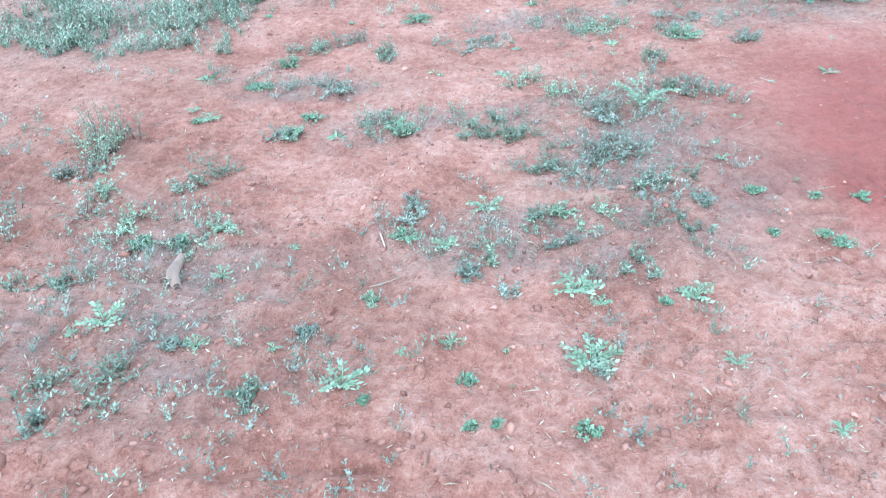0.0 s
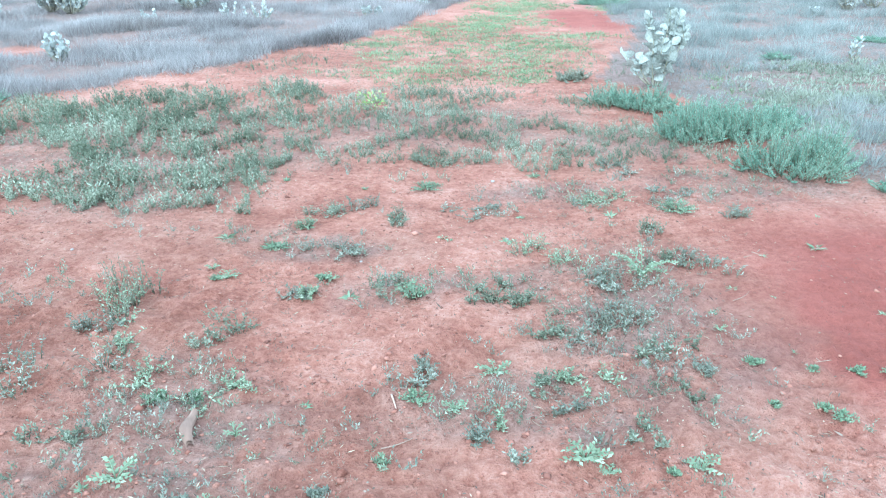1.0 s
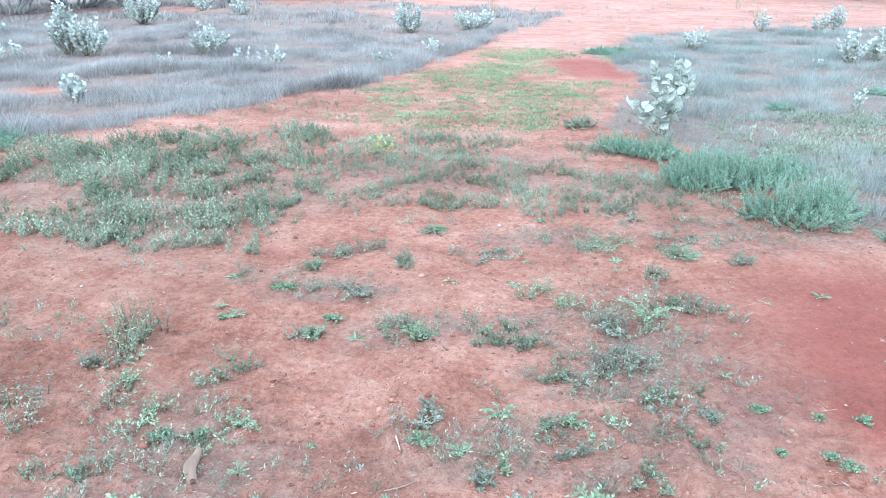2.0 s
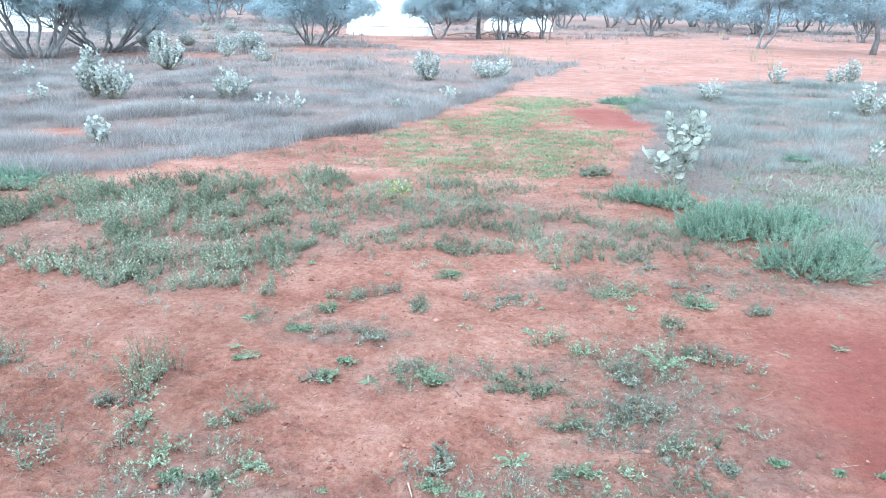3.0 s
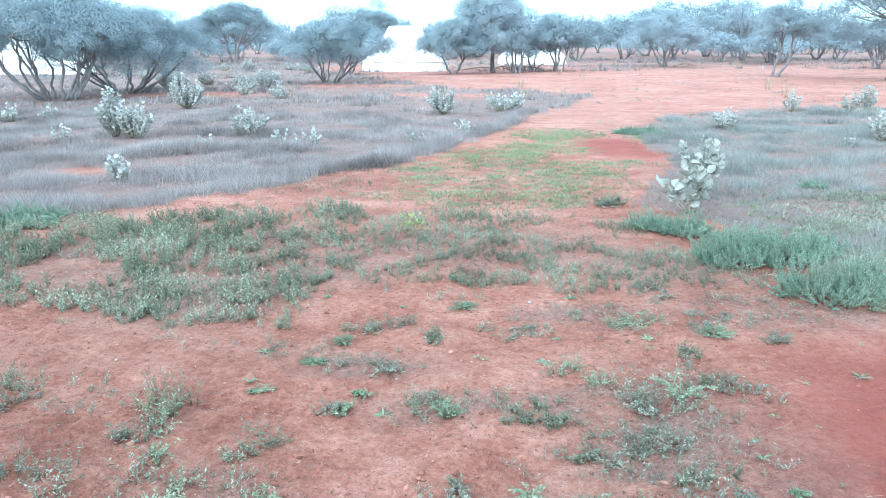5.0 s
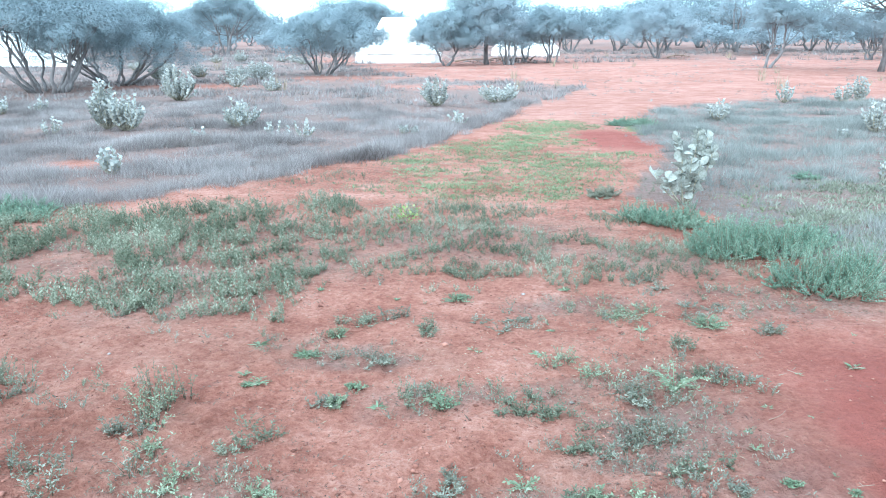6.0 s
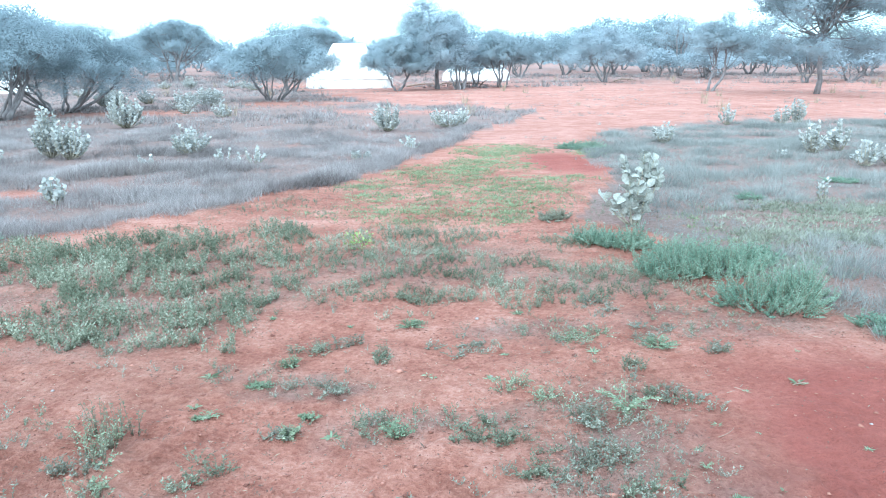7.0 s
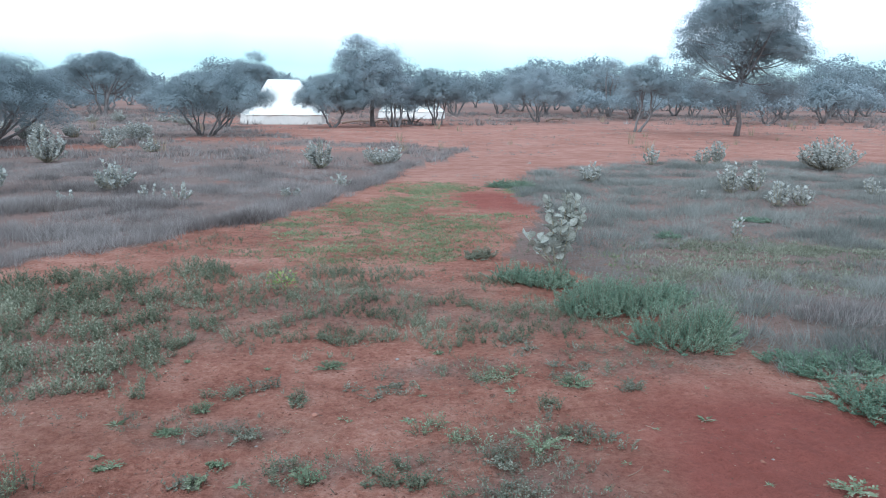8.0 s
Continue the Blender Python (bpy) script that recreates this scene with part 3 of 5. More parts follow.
def build_forbs():
    rng = np.random.default_rng(51)
    kinds = [stalk_plant(rng, 5, 0.65, 9, 0.215, 0.42) for _ in range(8)]
    x, y = spread(15000, (-5.2, 1.7, 3.7, 6.9), rng)
    wx, wy = x + 0.30 * (vnoise(x, y, 0.4, 52) - 0.5), y + 0.40 * (vnoise(x, y, 0.4, 53) - 0.5)
    left = np.clip((-0.9 - x) / 0.8, 0, 1)
    dens = np.clip(vnoise(x, y, 0.26, 54) * 1.3 + 0.8 * vnoise(x, y, 0.09, 56) - 0.28, 0.10, 1) * (0.78 - 0.14 * left)
    dens *= 1 - np.clip(patches(x, y, FORB_GAPS) * 4, 0, 1)
    keep = inside(wx, wy, FORB_BAND) & (rng.random(len(x)) < dens)
    x, y = x[keep], y[keep]
    ax, ay = spread(9000, (-2.8, 1.7, 6.2, 11.0), rng)      # smaller ones run up the path
    thin = rng.random(len(ax)) < 0.45 * np.clip(vnoise(ax, ay, 0.35, 55) * 2.0 - 0.6, 0, 1) * np.clip((11 - ay) / 3, 0, 1)
    thin &= inside(ax, ay, [(-3.0, 6.2), (-2.3, 7.6), (-1.3, 9.3), (-0.5, 11), (1.5, 11), (1.6, 7.0), (1.2, 5.8)])
    small = np.concatenate([np.ones(len(x)), np.full(thin.sum(), 0.5)])
    x, y = np.concatenate([x, ax[thin]]), np.concatenate([y, ay[thin]])
    g = Geo()
    scatter(g, kinds, x, y, small * rng.uniform(0.04, 0.105, len(x)) * (0.68 + 0.42 * np.clip((-0.9 - x) / 0.8, 0, 1)), rng, 0.15, 0.003)
    tagged(new("herb_mat", g.mesh("herb_mat", FORB)), "low grey-green leafy herbs with upright stalks", "herbs", kind="stuff")


build_forbs()

LAWN_SPOTS = [(0.66, 8.62, 0.55, 0.45), (0.72, 8.66, 0.5, 0.4), (-0.4, 7.6, 1.3, 0.9), (0.2, 9.0, 1.2, 1.5), (0.55, 12.6, 0.9, 1.3), (1.15, 9.7, 0.45, 0.6), (0.45, 8.4, 0.6, 1.3), (-0.9, 8.3, 0.5, 0.45), (0.1, 10.4, 0.6, 1.4), (-0.55, 10.3, 0.5, 0.9), (0.25, 7.3, 0.35, 0.5), (-1.1, 9.2, 0.4, 0.4), (3.1, 7.1, 1.3, 0.8), (4.6, 6.8, 1.4, 0.9), (6.0, 7.6, 1.3, 0.7), (2.0, 12.6, 0.4, 1.0), (0.5, 11.3, 0.7, 1.2), (0.9, 8.9, 0.5, 0.8), (-0.2, 9.0, 0.8, 1.0), (2.6, 6.4, 0.9, 0.6), (3.8, 7.6, 1.4, 0.7), (5.4, 7.4, 1.4, 0.8), (2.5, 5.7, 0.6, 0.5), (3.3, 6.2, 1.0, 0.6)]


def build_lawn():
    rng = np.random.default_rng(61)
    kinds = [tuft(rng, 10, 1.3, 0.30, 0.0, 0.6, LEAF_SPIKE) for _ in range(8)]
    x, y = spread(84000, (-1.8, 7.2, 5.2, 14.5), rng)
    keep = rng.random(len(x)) < np.clip(patches(x, y, LAWN_SPOTS) * 1.1, 0, 0.8) * np.clip(vnoise(x, y, 0.5, 62) * 1.0 + vnoise(x, y, 0.11, 65) * 1.1 - 0.5, 0.06, 1)
    x, y = x[keep], y[keep]
    for side, material, tall, label in ((x < 2.2, LAWN, 1.0, "bright green low growth creeping over red soil"), (x >= 2.2, LAWN_PALE, 1.4, "pale green herbs between grey grass")):
        g = Geo()
        scatter(g, kinds, x[side], y[side], rng.uniform(0.018, 0.042, side.sum()) * tall, rng, 0.2, 0.002)
        tagged(new("green_mat", g.mesh("green_mat", material)), label, "green growth", kind="stuff")
    # thin small growth that runs across the bare middle
    kinds = [tuft(rng, 7, 1.0, 0.14, 0.0, 0.3, LEAF_THIN) for _ in range(8)]
    x, y = spread(30000, (-3.5, 3.0, 1.2, 9.8), rng)
    keep = rng.random(len(x)) < np.maximum.reduce([np.clip(vnoise(x, y, 0.45, 63) * 2.2 - 1.15, 0, 0.5), np.clip(patches(x, y, LITTER) * 1.6, 0, 0.9), np.clip((y - 6.2) * 0.6, 0, 0.75) * vnoise(x, y, 0.3, 64)]) * (1 - np.clip(patches(x, y, DAMP) * 4, 0, 1))
    x, y = x[keep], y[keep]
    g = Geo()
    scatter(g, kinds, x, y, rng.uniform(0.010, 0.026, len(x)), rng, 0.3, 0.0)
    tagged(new("dry_growth", g.mesh("dry_growth", DRY_HERB)), "sparse withered small growth between the herbs", "dry growth", kind="stuff")


build_lawn()


def build_plain_tufts():
    rng = np.random.default_rng(66)
    kinds = [tuft(rng, 10, 0.7, 0.10, 0.2, shape=LEAF_SPIKE) for _ in range(5)]
    x, y = spread(16000, (-9, 34, 14, 50), rng)
    keep = (rng.random(len(x)) < np.clip(vnoise(x, y, 1.6, 67) * 2.4 - 1.2, 0.03, 0.8)) & (x < 0.8 * y)
    x, y = x[keep], y[keep]
    g = Geo()
    scatter(g, kinds, x, y, rng.uniform(0.03, 0.10, len(x)), rng, 0.3, 0.002)
    tagged(new("plain_tufts", g.mesh("plain_tufts", DRY_GREEN)), "small scattered dry tufts on the red plain", "dry tufts", kind="stuff")


build_plain_tufts()


def build_small_herbs():
    rng = np.random.default_rng(91)
    kinds = [stalk_plant(rng, 4, 1.3, 8, 0.32, 0.42) for _ in range(8)]
    for name, label, material, n, seed in (("small_herbs", "thin grey-green small herbs between the larger ones", GREY_HERB, 4200, 92), ("small_herbs", "small green herbs scattered over the red soil", FORB, 3600, 93)):
        x, y = spread(n, (-2.4, 1.6, 1.2, 4.8), rng)
        keep = rng.random(n) < np.maximum(np.clip(patches(x, y, LITTER) * 2.0, 0, 0.8) * np.clip(vnoise(x, y, 0.13, seed) * 2.2 - 0.75, 0, 1), np.clip(vnoise(x, y, 0.3, seed + 5) * 2 - 1.45, 0, 0.4)) * (1 - np.clip(patches(x, y, DAMP) * 3, 0, 1))
        x, y = x[keep], y[keep]
        g = Geo()
        scatter(g, kinds, x, y, rng.uniform(0.018, 0.05, len(x)), rng, 0.2, 0.001)
        tagged(new(name, g.mesh(name, material)), label, "herbs", kind="stuff")


build_small_herbs()


# ---- shrubs ----
def root(name, x, y, label, category, group="", turn=0.0):
    ob = new(name)
    ob.matrix_world = pose(x, y, float(gz(x, y)) - 0.003, 0, 0, turn)
    return tagged(ob, label, category, group)


def green_shrub(x, y, w, h, seed, label, material):
    """Many fine-leaved upright stems from a broad base."""
    rng = np.random.default_rng(seed)
    ob = root("green_shrub", x, y, label, "shrub", "green shrubs")
    st, lv = Geo(), Geo()
    n = int(230 * (w / 0.6) ** 1.5)
    for _ in range(n):
        a, r = rng.uniform(0, 2 * np.pi), np.sqrt(rng.random())
        r *= 0.75 + 0.6 * float(vnoise(np.cos(a) * 2 + seed, np.sin(a) * 2, 0.9, 81))
        b = np.array((np.cos(a) * r * w * 0.46, np.sin(a) * r * w * 0.34, 0))
        b[2] = float(gz(x + b[0], y + b[1]) - gz(x, y))
        hh = h * rng.uniform(0.45, 1.15) * max(0.25, 1 - 0.5 * r * r) * (0.6 + 0.7 * float(vnoise(x + b[0], y + b[1], 0.11, 82)))
        tip = b + (np.cos(a) * r * 0.12 * w + rng.normal(0, 0.055), np.sin(a) * r * 0.12 * w + rng.normal(0, 0.055), hh)
        pts = arc(b, tip, (np.cos(a) * 0.015, np.sin(a) * 0.015, 0), 4)
        tube(st, pts, np.linspace(0.0028, 0.0012, 4), 3)
        k = 52
        s = np.linspace(0.10, 1, k)
        pos = np.stack([np.interp(s, np.linspace(0, 1, 4), pts[:, j]) for j in range(3)], -1)
        th = np.arange(k) * 2.4 + a
        way = np.stack([np.cos(th), np.sin(th), rng.uniform(0.2, 1.3, k)], -1)
        leaves(lv, LEAF_CHIP, pos, way, rng.uniform(0.012, 0.028, k) * (1.15 - 0.5 * s), 0.0075, rng)
    part("stemwork", st, HERB_STEM, ob)
    part("foliage", lv, material, ob)


GREEN = [(1.02, 6.22, 0.34, 0.17), (1.24, 6.10, 0.44, 0.20), (1.42, 5.36, 0.50, 0.23), (1.78, 5.34, 0.52, 0.22), (1.80, 4.62, 0.60, 0.28), (2.02, 4.75, 0.36, 0.20), (2.44, 4.12, 0.42, 0.11), (2.44, 3.56, 0.56, 0.15), (2.62, 3.24, 0.56, 0.18), (1.95, 13.0, 0.7, 0.12), (-4.1, 6.05, 0.6, 0.16), (0.82, 7.2, 0.26, 0.12), (4.5, 9.3, 0.34, 0.07), (5.3, 7.5, 0.36, 0.08), (3.0, 8.2, 0.24, 0.08), (6.2, 9.2, 0.36, 0.08), (2.0, 5.6, 0.5, 0.16), (1.58, 5.68, 0.46, 0.21), (2.74, 4.22, 0.42, 0.10), (2.28, 4.26, 0.24, 0.09)]
for k, (a, b, c, d) in enumerate(GREEN):
    if d > 0.2:
        green_shrub(a, b, c, d, 100 + k, "dense blue-green fine-leaved shrub on red soil", FEATHER)
    elif 7 < b < 8 and a < 2:
        green_shrub(a, b, c, d, 100 + k, "small pale olive herb clump beside the path", LAWN_PALE)
    else:
        green_shrub(a, b, c, d, 100 + k, "low spreading blue-green shrub", FEATHER)


def silver_bush(x, y, w, h, seed):
    """Woody stems with broad pale leaves in pairs."""
    rng = np.random.default_rng(seed)
    tall = "tall" if h > 0.5 else "small"
    ob = root("silver_bush", x, y, f"{tall} pale silver-leaved bush with broad rounded leaves", "bush", "silver bushes")
    lv = Geo()
    n = max(6, int(36 * w * h / 0.4))
    size = 0.062 if h > 0.35 else 0.052
    places = []
    for k in range(n):
        a, r = rng.uniform(0, 2 * np.pi), np.sqrt(rng.random())
        tip = np.array((np.cos(a) * r * w * 0.46, np.sin(a) * r * w * 0.40, h * (1 - 0.45 * r ** 2) * rng.uniform(0.55, 1.05) - size * 0.4))
        pts = arc((np.cos(a) * 0.03, np.sin(a) * 0.03, 0), tip, (np.cos(a) * r * w * 0.08, np.sin(a) * r * w * 0.08, -0.03 * h), 5)
        g = Geo()
        tube(g, pts, np.linspace(0.008, 0.003, 5), 5)
        part("stem", g, SILVER_STEM, ob, smooth=True)
        m = max(9, int(h * 28))
        s = np.linspace(0.28, 1.0, m)
        pos = np.stack([np.interp(s, np.linspace(0, 1, 5), pts[:, j]) for j in range(3)], -1)
        th = np.arange(m) * 1.85 + a
        way = np.stack([np.cos(th), np.sin(th), rng.uniform(0.4, 1.9, m)], -1)
        places.append((pos, way, rng.uniform(0.6, 1.1, m) * size))
    for pos, way, length in places:
        leaves(lv, LEAF_OVAL, pos, way, length, length * 0.85, rng)
    part("foliage", lv, SILVER, ob, smooth=False)


SILVER_NEAR = [(-1.56, 16.2, 0.78, 0.66), (-0.28, 17.0, 0.98, 0.54), (-0.88, 12.8, 0.44, 0.30), (-1.62, 11.6, 0.20, 0.20), (-1.45, 11.65, 0.14, 0.15), (-3.05, 11.1, 0.42, 0.32), (-3.42, 11.05, 0.45, 0.28), (-4.35, 12.3, 0.68, 0.54), (-4.53, 10.9, 0.26, 0.22), (-6.05, 11.75, 0.70, 0.66), (-6.45, 11.95, 0.62, 0.86), (-6.9, 11.1, 0.48, 0.32), (-4.30, 8.0, 0.42, 0.36), (-7.6, 17.3, 0.95, 0.80), (-6.45, 20.6, 0.6, 0.45), (-9.0, 14.2, 0.45, 0.36), (-9.7, 14.1, 0.50, 0.38)]
SILVER_RIGHT = [(3.54, 13.8, 0.50, 0.42), (5.89, 17.5, 0.46, 0.46), (7.15, 17.6, 0.45, 0.46), (7.5, 17.7, 0.45, 0.60), (5.45, 12.2, 0.55, 0.56), (5.98, 12.5, 0.50, 0.50), (5.48, 10.7, 0.40, 0.40), (5.85, 10.75, 0.45, 0.38), (9.46, 16.3, 1.50, 0.80), (3.72, 8.15, 0.22, 0.30), (4.73, 11.6, 0.17, 0.16), (7.71, 12.0, 0.46, 0.30)]
for k, (a, b, c, d) in enumerate(SILVER_NEAR + SILVER_RIGHT):
    silver_bush(a, b, c, d, 200 + k)
rng = np.random.default_rng(77)
for k in range(16):
    b = rng.uniform(22, 48)
    silver_bush(-b * rng.uniform(0.22, 0.52), b, rng.uniform(0.7, 1.2), rng.uniform(0.4, 0.7), 260 + k)


def front_bush(x, y):
    """The silver bush beside the path: two leafy stems groups, each broad leaf a piece of its own."""
    rng = np.random.default_rng(9)
    ob = root("silver_bush", x, y, "pale silver bush with broad felted leaves beside green shrubs", "bush", "silver bushes")
    shapes = []
    for k in range(5):
        g = Geo()
        t, f = LEAF_OVAL
        g.add(t * (1, 0.68 + 0.07 * k, 1 + 0.6 * k), f)
        shapes.append(g.mesh("leaf", FELT, True))
    # tip of each stem and its leaf length: a low broad group, and a taller one behind it
    stems = [((-0.27, -0.02, 0.27), 0.105), ((-0.17, -0.05, 0.23), 0.10), ((-0.05, 0.0, 0.44), 0.115), ((0.02, -0.06, 0.42), 0.12), ((0.10, -0.04, 0.35), 0.12), ((0.12, 0.0, 0.23), 0.11), ((-0.05, -0.07, 0.22), 0.10), ((-0.07, 0.15, 0.57), 0.085), ((0.11, 0.17, 0.61), 0.085), ((0.19, 0.15, 0.56), 0.09), ((0.24, 0.12, 0.46), 0.10), ((0.13, 0.16, 0.46), 0.09)]
    for tip, size in stems:
        g = Geo()
        pts = arc((tip[0] * 0.15, tip[1] * 0.15, 0), tip, (tip[0] * 0.12, tip[1] * 0.12, 0), 6)
        tube(g, pts, np.linspace(0.009, 0.004, 6), 6)
        part("stem", g, SILVER_STEM, ob, smooth=True)
        m = int(7 + tip[2] * 24)
        for i, s in enumerate(np.linspace(0.30 if tip[1] < 0.1 else 0.66, 1.0, m)):
            p = Vector([float(np.interp(s, np.linspace(0, 1, 6), pts[:, j])) for j in range(3)])
            a = i * 1.8 + rng.uniform(-0.3, 0.3)
            way = Vector((math.cos(a), math.sin(a), rng.uniform(0.3, 1.6))).normalized()
            lf = new("leaf", shapes[int(rng.integers(0, 5))])
            lf.parent = ob
            z = Vector((rng.normal(), rng.normal(), rng.normal() * 0.5 + 0.2)).cross(way).cross(way) * -1
            z.normalize()
            yv = z.cross(way)
            k = size * rng.uniform(0.55, 1.1) * (0.75 + 0.25 * math.sin(s * 3))
            lf.matrix_local = Matrix.Translation(p) @ Matrix((way, yv, z)).transposed().to_4x4() @ Matrix.Diagonal((k, k, k, 1))


front_bush(1.48, 6.86)


# ---- small plants in the foreground ----
SPRAWL_A = [(1.27, 3.89, 0.18, 0.09), (-0.77, 3.91, 0.18, 0.08), (-0.67, 3.93, 0.11, 0.09), (-0.37, 3.77, 0.17, 0.08), (0.59, 4.1, 0.28, 0.08), (-0.71, 3.39, 0.19, 0.07), (-0.42, 3.07, 0.12, 0.1), (0.01, 3.9, 0.21, 0.04), (0.04, 2.92, 0.18, 0.09), (0.34, 3.39, 0.21, 0.12), (0.44, 3.1, 0.26, 0.1), (0.77, 3.7, 0.14, 0.1), (0.91, 3.32, 0.18, 0.09), (0.8, 3.35, 0.1, 0.07), (-0.72, 2.94, 0.12, 0.07), (1.01, 4.18, 0.19, 0.04), (-0.17, 4.7, 0.25, 0.09), (0.72, 4.6, 0.21, 0.07), (-1.42, 2.93, 0.15, 0.25), (-1.43, 2.81, 0.18, 0.17), (-1.47, 2.69, 0.18, 0.10), (-2.20, 3.10, 0.22, 0.14), (-2.05, 2.86, 0.20, 0.12), (-1.06, 2.66, 0.19, 0.08), (-1.18, 2.37, 0.24, 0.09), (-1.58, 2.43, 0.26, 0.17), (-1.29, 2.07, 0.11, 0.06), (-0.82, 1.8, 0.06, 0.04)]
SPRAWL_B = [(-0.46, 1.86, 0.05, 0.03), (-1.01, 1.65, 0.19, 0.06), (-1.05, 1.51, 0.07, 0.07), (-0.57, 1.62, 0.07, 0.06), (0.04, 2.15, 0.05, 0.09), (-0.23, 2.45, 0.15, 0.07), (0.44, 2.15, 0.1, 0.06), (0.74, 2.48, 0.08, 0.05), (0.65, 2.31, 0.06, 0.06), (-0.3, 1.98, 0.06, 0.04), (0.42, 2.71, 0.25, 0.09), (0.26, 2.69, 0.14, 0.07), (0.55, 2.86, 0.22, 0.11), (0.6, 2.6, 0.12, 0.08), (0.34, 2.43, 0.15, 0.07), (0.25, 2.24, 0.07, 0.06), (0.18, 2.38, 0.11, 0.05), (-0.03, 2.05, 0.13, 0.06), (0.13, 2.94, 0.13, 0.08), (-0.84, 2.35, 0.11, 0.06), (-0.75, 2.97, 0.14, 0.05), (0.05, 3.09, 0.11, 0.07)]
CUSHIONS = [(-0.32, 4.26, 0.18, 0.06), (0.98, 3.97, 0.21, 0.09), (-0.86, 3.65, 0.11, 0.11), (-0.95, 3.42, 0.11, 0.04), (-0.29, 2.97, 0.12, 0.12), (-1.06, 2.25, 0.09, 0.07), (-0.94, 2.28, 0.06, 0.05), (-0.29, 1.61, 0.04, 0.03), (-0.04, 1.68, 0.05, 0.03), (-0.03, 1.52, 0.04, 0.02), (0.03, 1.53, 0.03, 0.02), (0.23, 1.51, 0.06, 0.05), (0.49, 1.94, 0.04, 0.03), (-0.23, 2.26, 0.1, 0.04), (1.07, 2.47, 0.04, 0.02), (1.23, 2.49, 0.07, 0.02), (0.88, 2.28, 0.04, 0.02), (1.03, 2.28, 0.05, 0.02), (1.07, 2.23, 0.07, 0.02), (0.9, 2.53, 0.07, 0.02), (-0.68, 3.1, 0.07, 0.04), (-0.99, 3.44, 0.1, 0.03), (-1.14, 3.12, 0.06, 0.03)]
ROSETTES = [(-1.09, 3.11, 0.09, 0.06), (-1.17, 3.18, 0.07, 0.04), (-0.65, 3.1, 0.07, 0.05), (0.65, 3.19, 0.22, 0.19), (1.8, 2.82, 0.18, 0.06), (-0.76, 2.1, 0.07, 0.06), (-1.02, 1.88, 0.13, 0.07), (-0.75, 1.8, 0.06, 0.07), (-0.54, 1.79, 0.04, 0.03), (-0.21, 1.76, 0.03, 0.04), (-0.34, 1.65, 0.11, 0.07), (0.27, 1.75, 0.15, 0.05), (0.62, 1.73, 0.06, 0.05), (0.58, 1.99, 0.1, 0.05), (0.26, 2.0, 0.12, 0.07), (0.32, 1.95, 0.06, 0.03), (-0.11, 2.23, 0.08, 0.04), (0.02, 2.46, 0.1, 0.05), (0.8, 1.53, 0.05, 0.02), (-0.08, 1.81, 0.05, 0.03), (-0.33, 3.03, 0.1, 0.07), (0.84, 2.73, 0.05, 0.03), (1.34, 2.51, 0.05, 0.03)]
SPROUTS = [(-0.66, 4.25, 0.06, 0.05), (0.29, 4.48, 0.1, 0.09), (0.18, 3.85, 0.06, 0.04), (-1.21, 3.51, 0.11, 0.04), (0.1, 3.52, 0.08, 0.04), (-0.17, 3.53, 0.05, 0.04), (1.49, 3.49, 0.09, 0.04), (1.65, 3.87, 0.05, 0.06), (1.22, 3.39, 0.05, 0.03), (0.63, 3.88, 0.09, 0.05), (-1.13, 4.38, 0.07, 0.07), (-0.68, 1.5, 0.03, 0.02), (1.07, 2.61, 0.04, 0.02), (1.13, 3.0, 0.04, 0.02), (-0.58, 2.25, 0.05, 0.03), (1.5, 2.89, 0.05, 0.02), (-1.11, 1.86, 0.05, 0.03), (0.06, 1.77, 0.03, 0.02), (0.86, 2.88, 0.05, 0.03), (1.0, 3.09, 0.06, 0.03), (-0.55, 2.96, 0.09, 0.03), (-0.2, 3.56, 0.06, 0.03), (-0.47, 1.62, 0.03, 0.02), (0.43, 2.1, 0.04, 0.02), (0.07, 1.66, 0.02, 0.01)]


def sprawl(x, y, w, h, seed):
    """Low herb: thin leafy stems lying outwards and a few upright."""
    rng = np.random.default_rng(seed)
    ob = root("sprawling_herb", x, y, "low sprawling grey-green herb on red soil", "herb", "sprawling herbs")
    st, lv = Geo(), Geo()
    knots = rng.normal(0, 0.30, (5, 2)) * (w, w * 0.85)
    n = max(14, int(48 * w / 0.2))
    for _ in range(n):
        a, r = rng.uniform(0, 2 * np.pi), np.sqrt(rng.random())
        q = knots[rng.integers(0, 5)]
        b = np.array((q[0] + np.cos(a) * r * w * 0.13, q[1] + np.sin(a) * r * w * 0.12, 0))
        b[2] = float(gz(x + b[0], y + b[1]) - gz(x, y))
        reach = rng.uniform(0.2, 0.8) * w * 0.30
        t = a + rng.normal(0, 0.7)
        tip = b + (np.cos(t) * reach, np.sin(t) * reach, h * rng.uniform(0.10, 1.0))
        pts = arc(b, tip, (0, 0, 0.12 * h), 4)
        tube(st, pts, np.linspace(0.0018, 0.0009, 4), 3)
        k = int(rng.integers(7, 13))
        s = np.linspace(0.1, 1, k)
        pos = np.stack([np.interp(s, np.linspace(0, 1, 4), pts[:, j]) for j in range(3)], -1)
        th = np.arange(k) * 2.4 + a
        way = np.stack([np.cos(th), np.sin(th), rng.uniform(0.1, 1.0, k)], -1)
        leaves(lv, LEAF_THIN, pos, way, rng.uniform(0.008, 0.019, k), rng.uniform(0.004, 0.008, k), rng)
    part("stemwork", st, HERB_STEM, ob)
    part("foliage", lv, (GREY_HERB, FORB, GREY_HERB, FORB, ROSETTE)[seed % 5], ob)


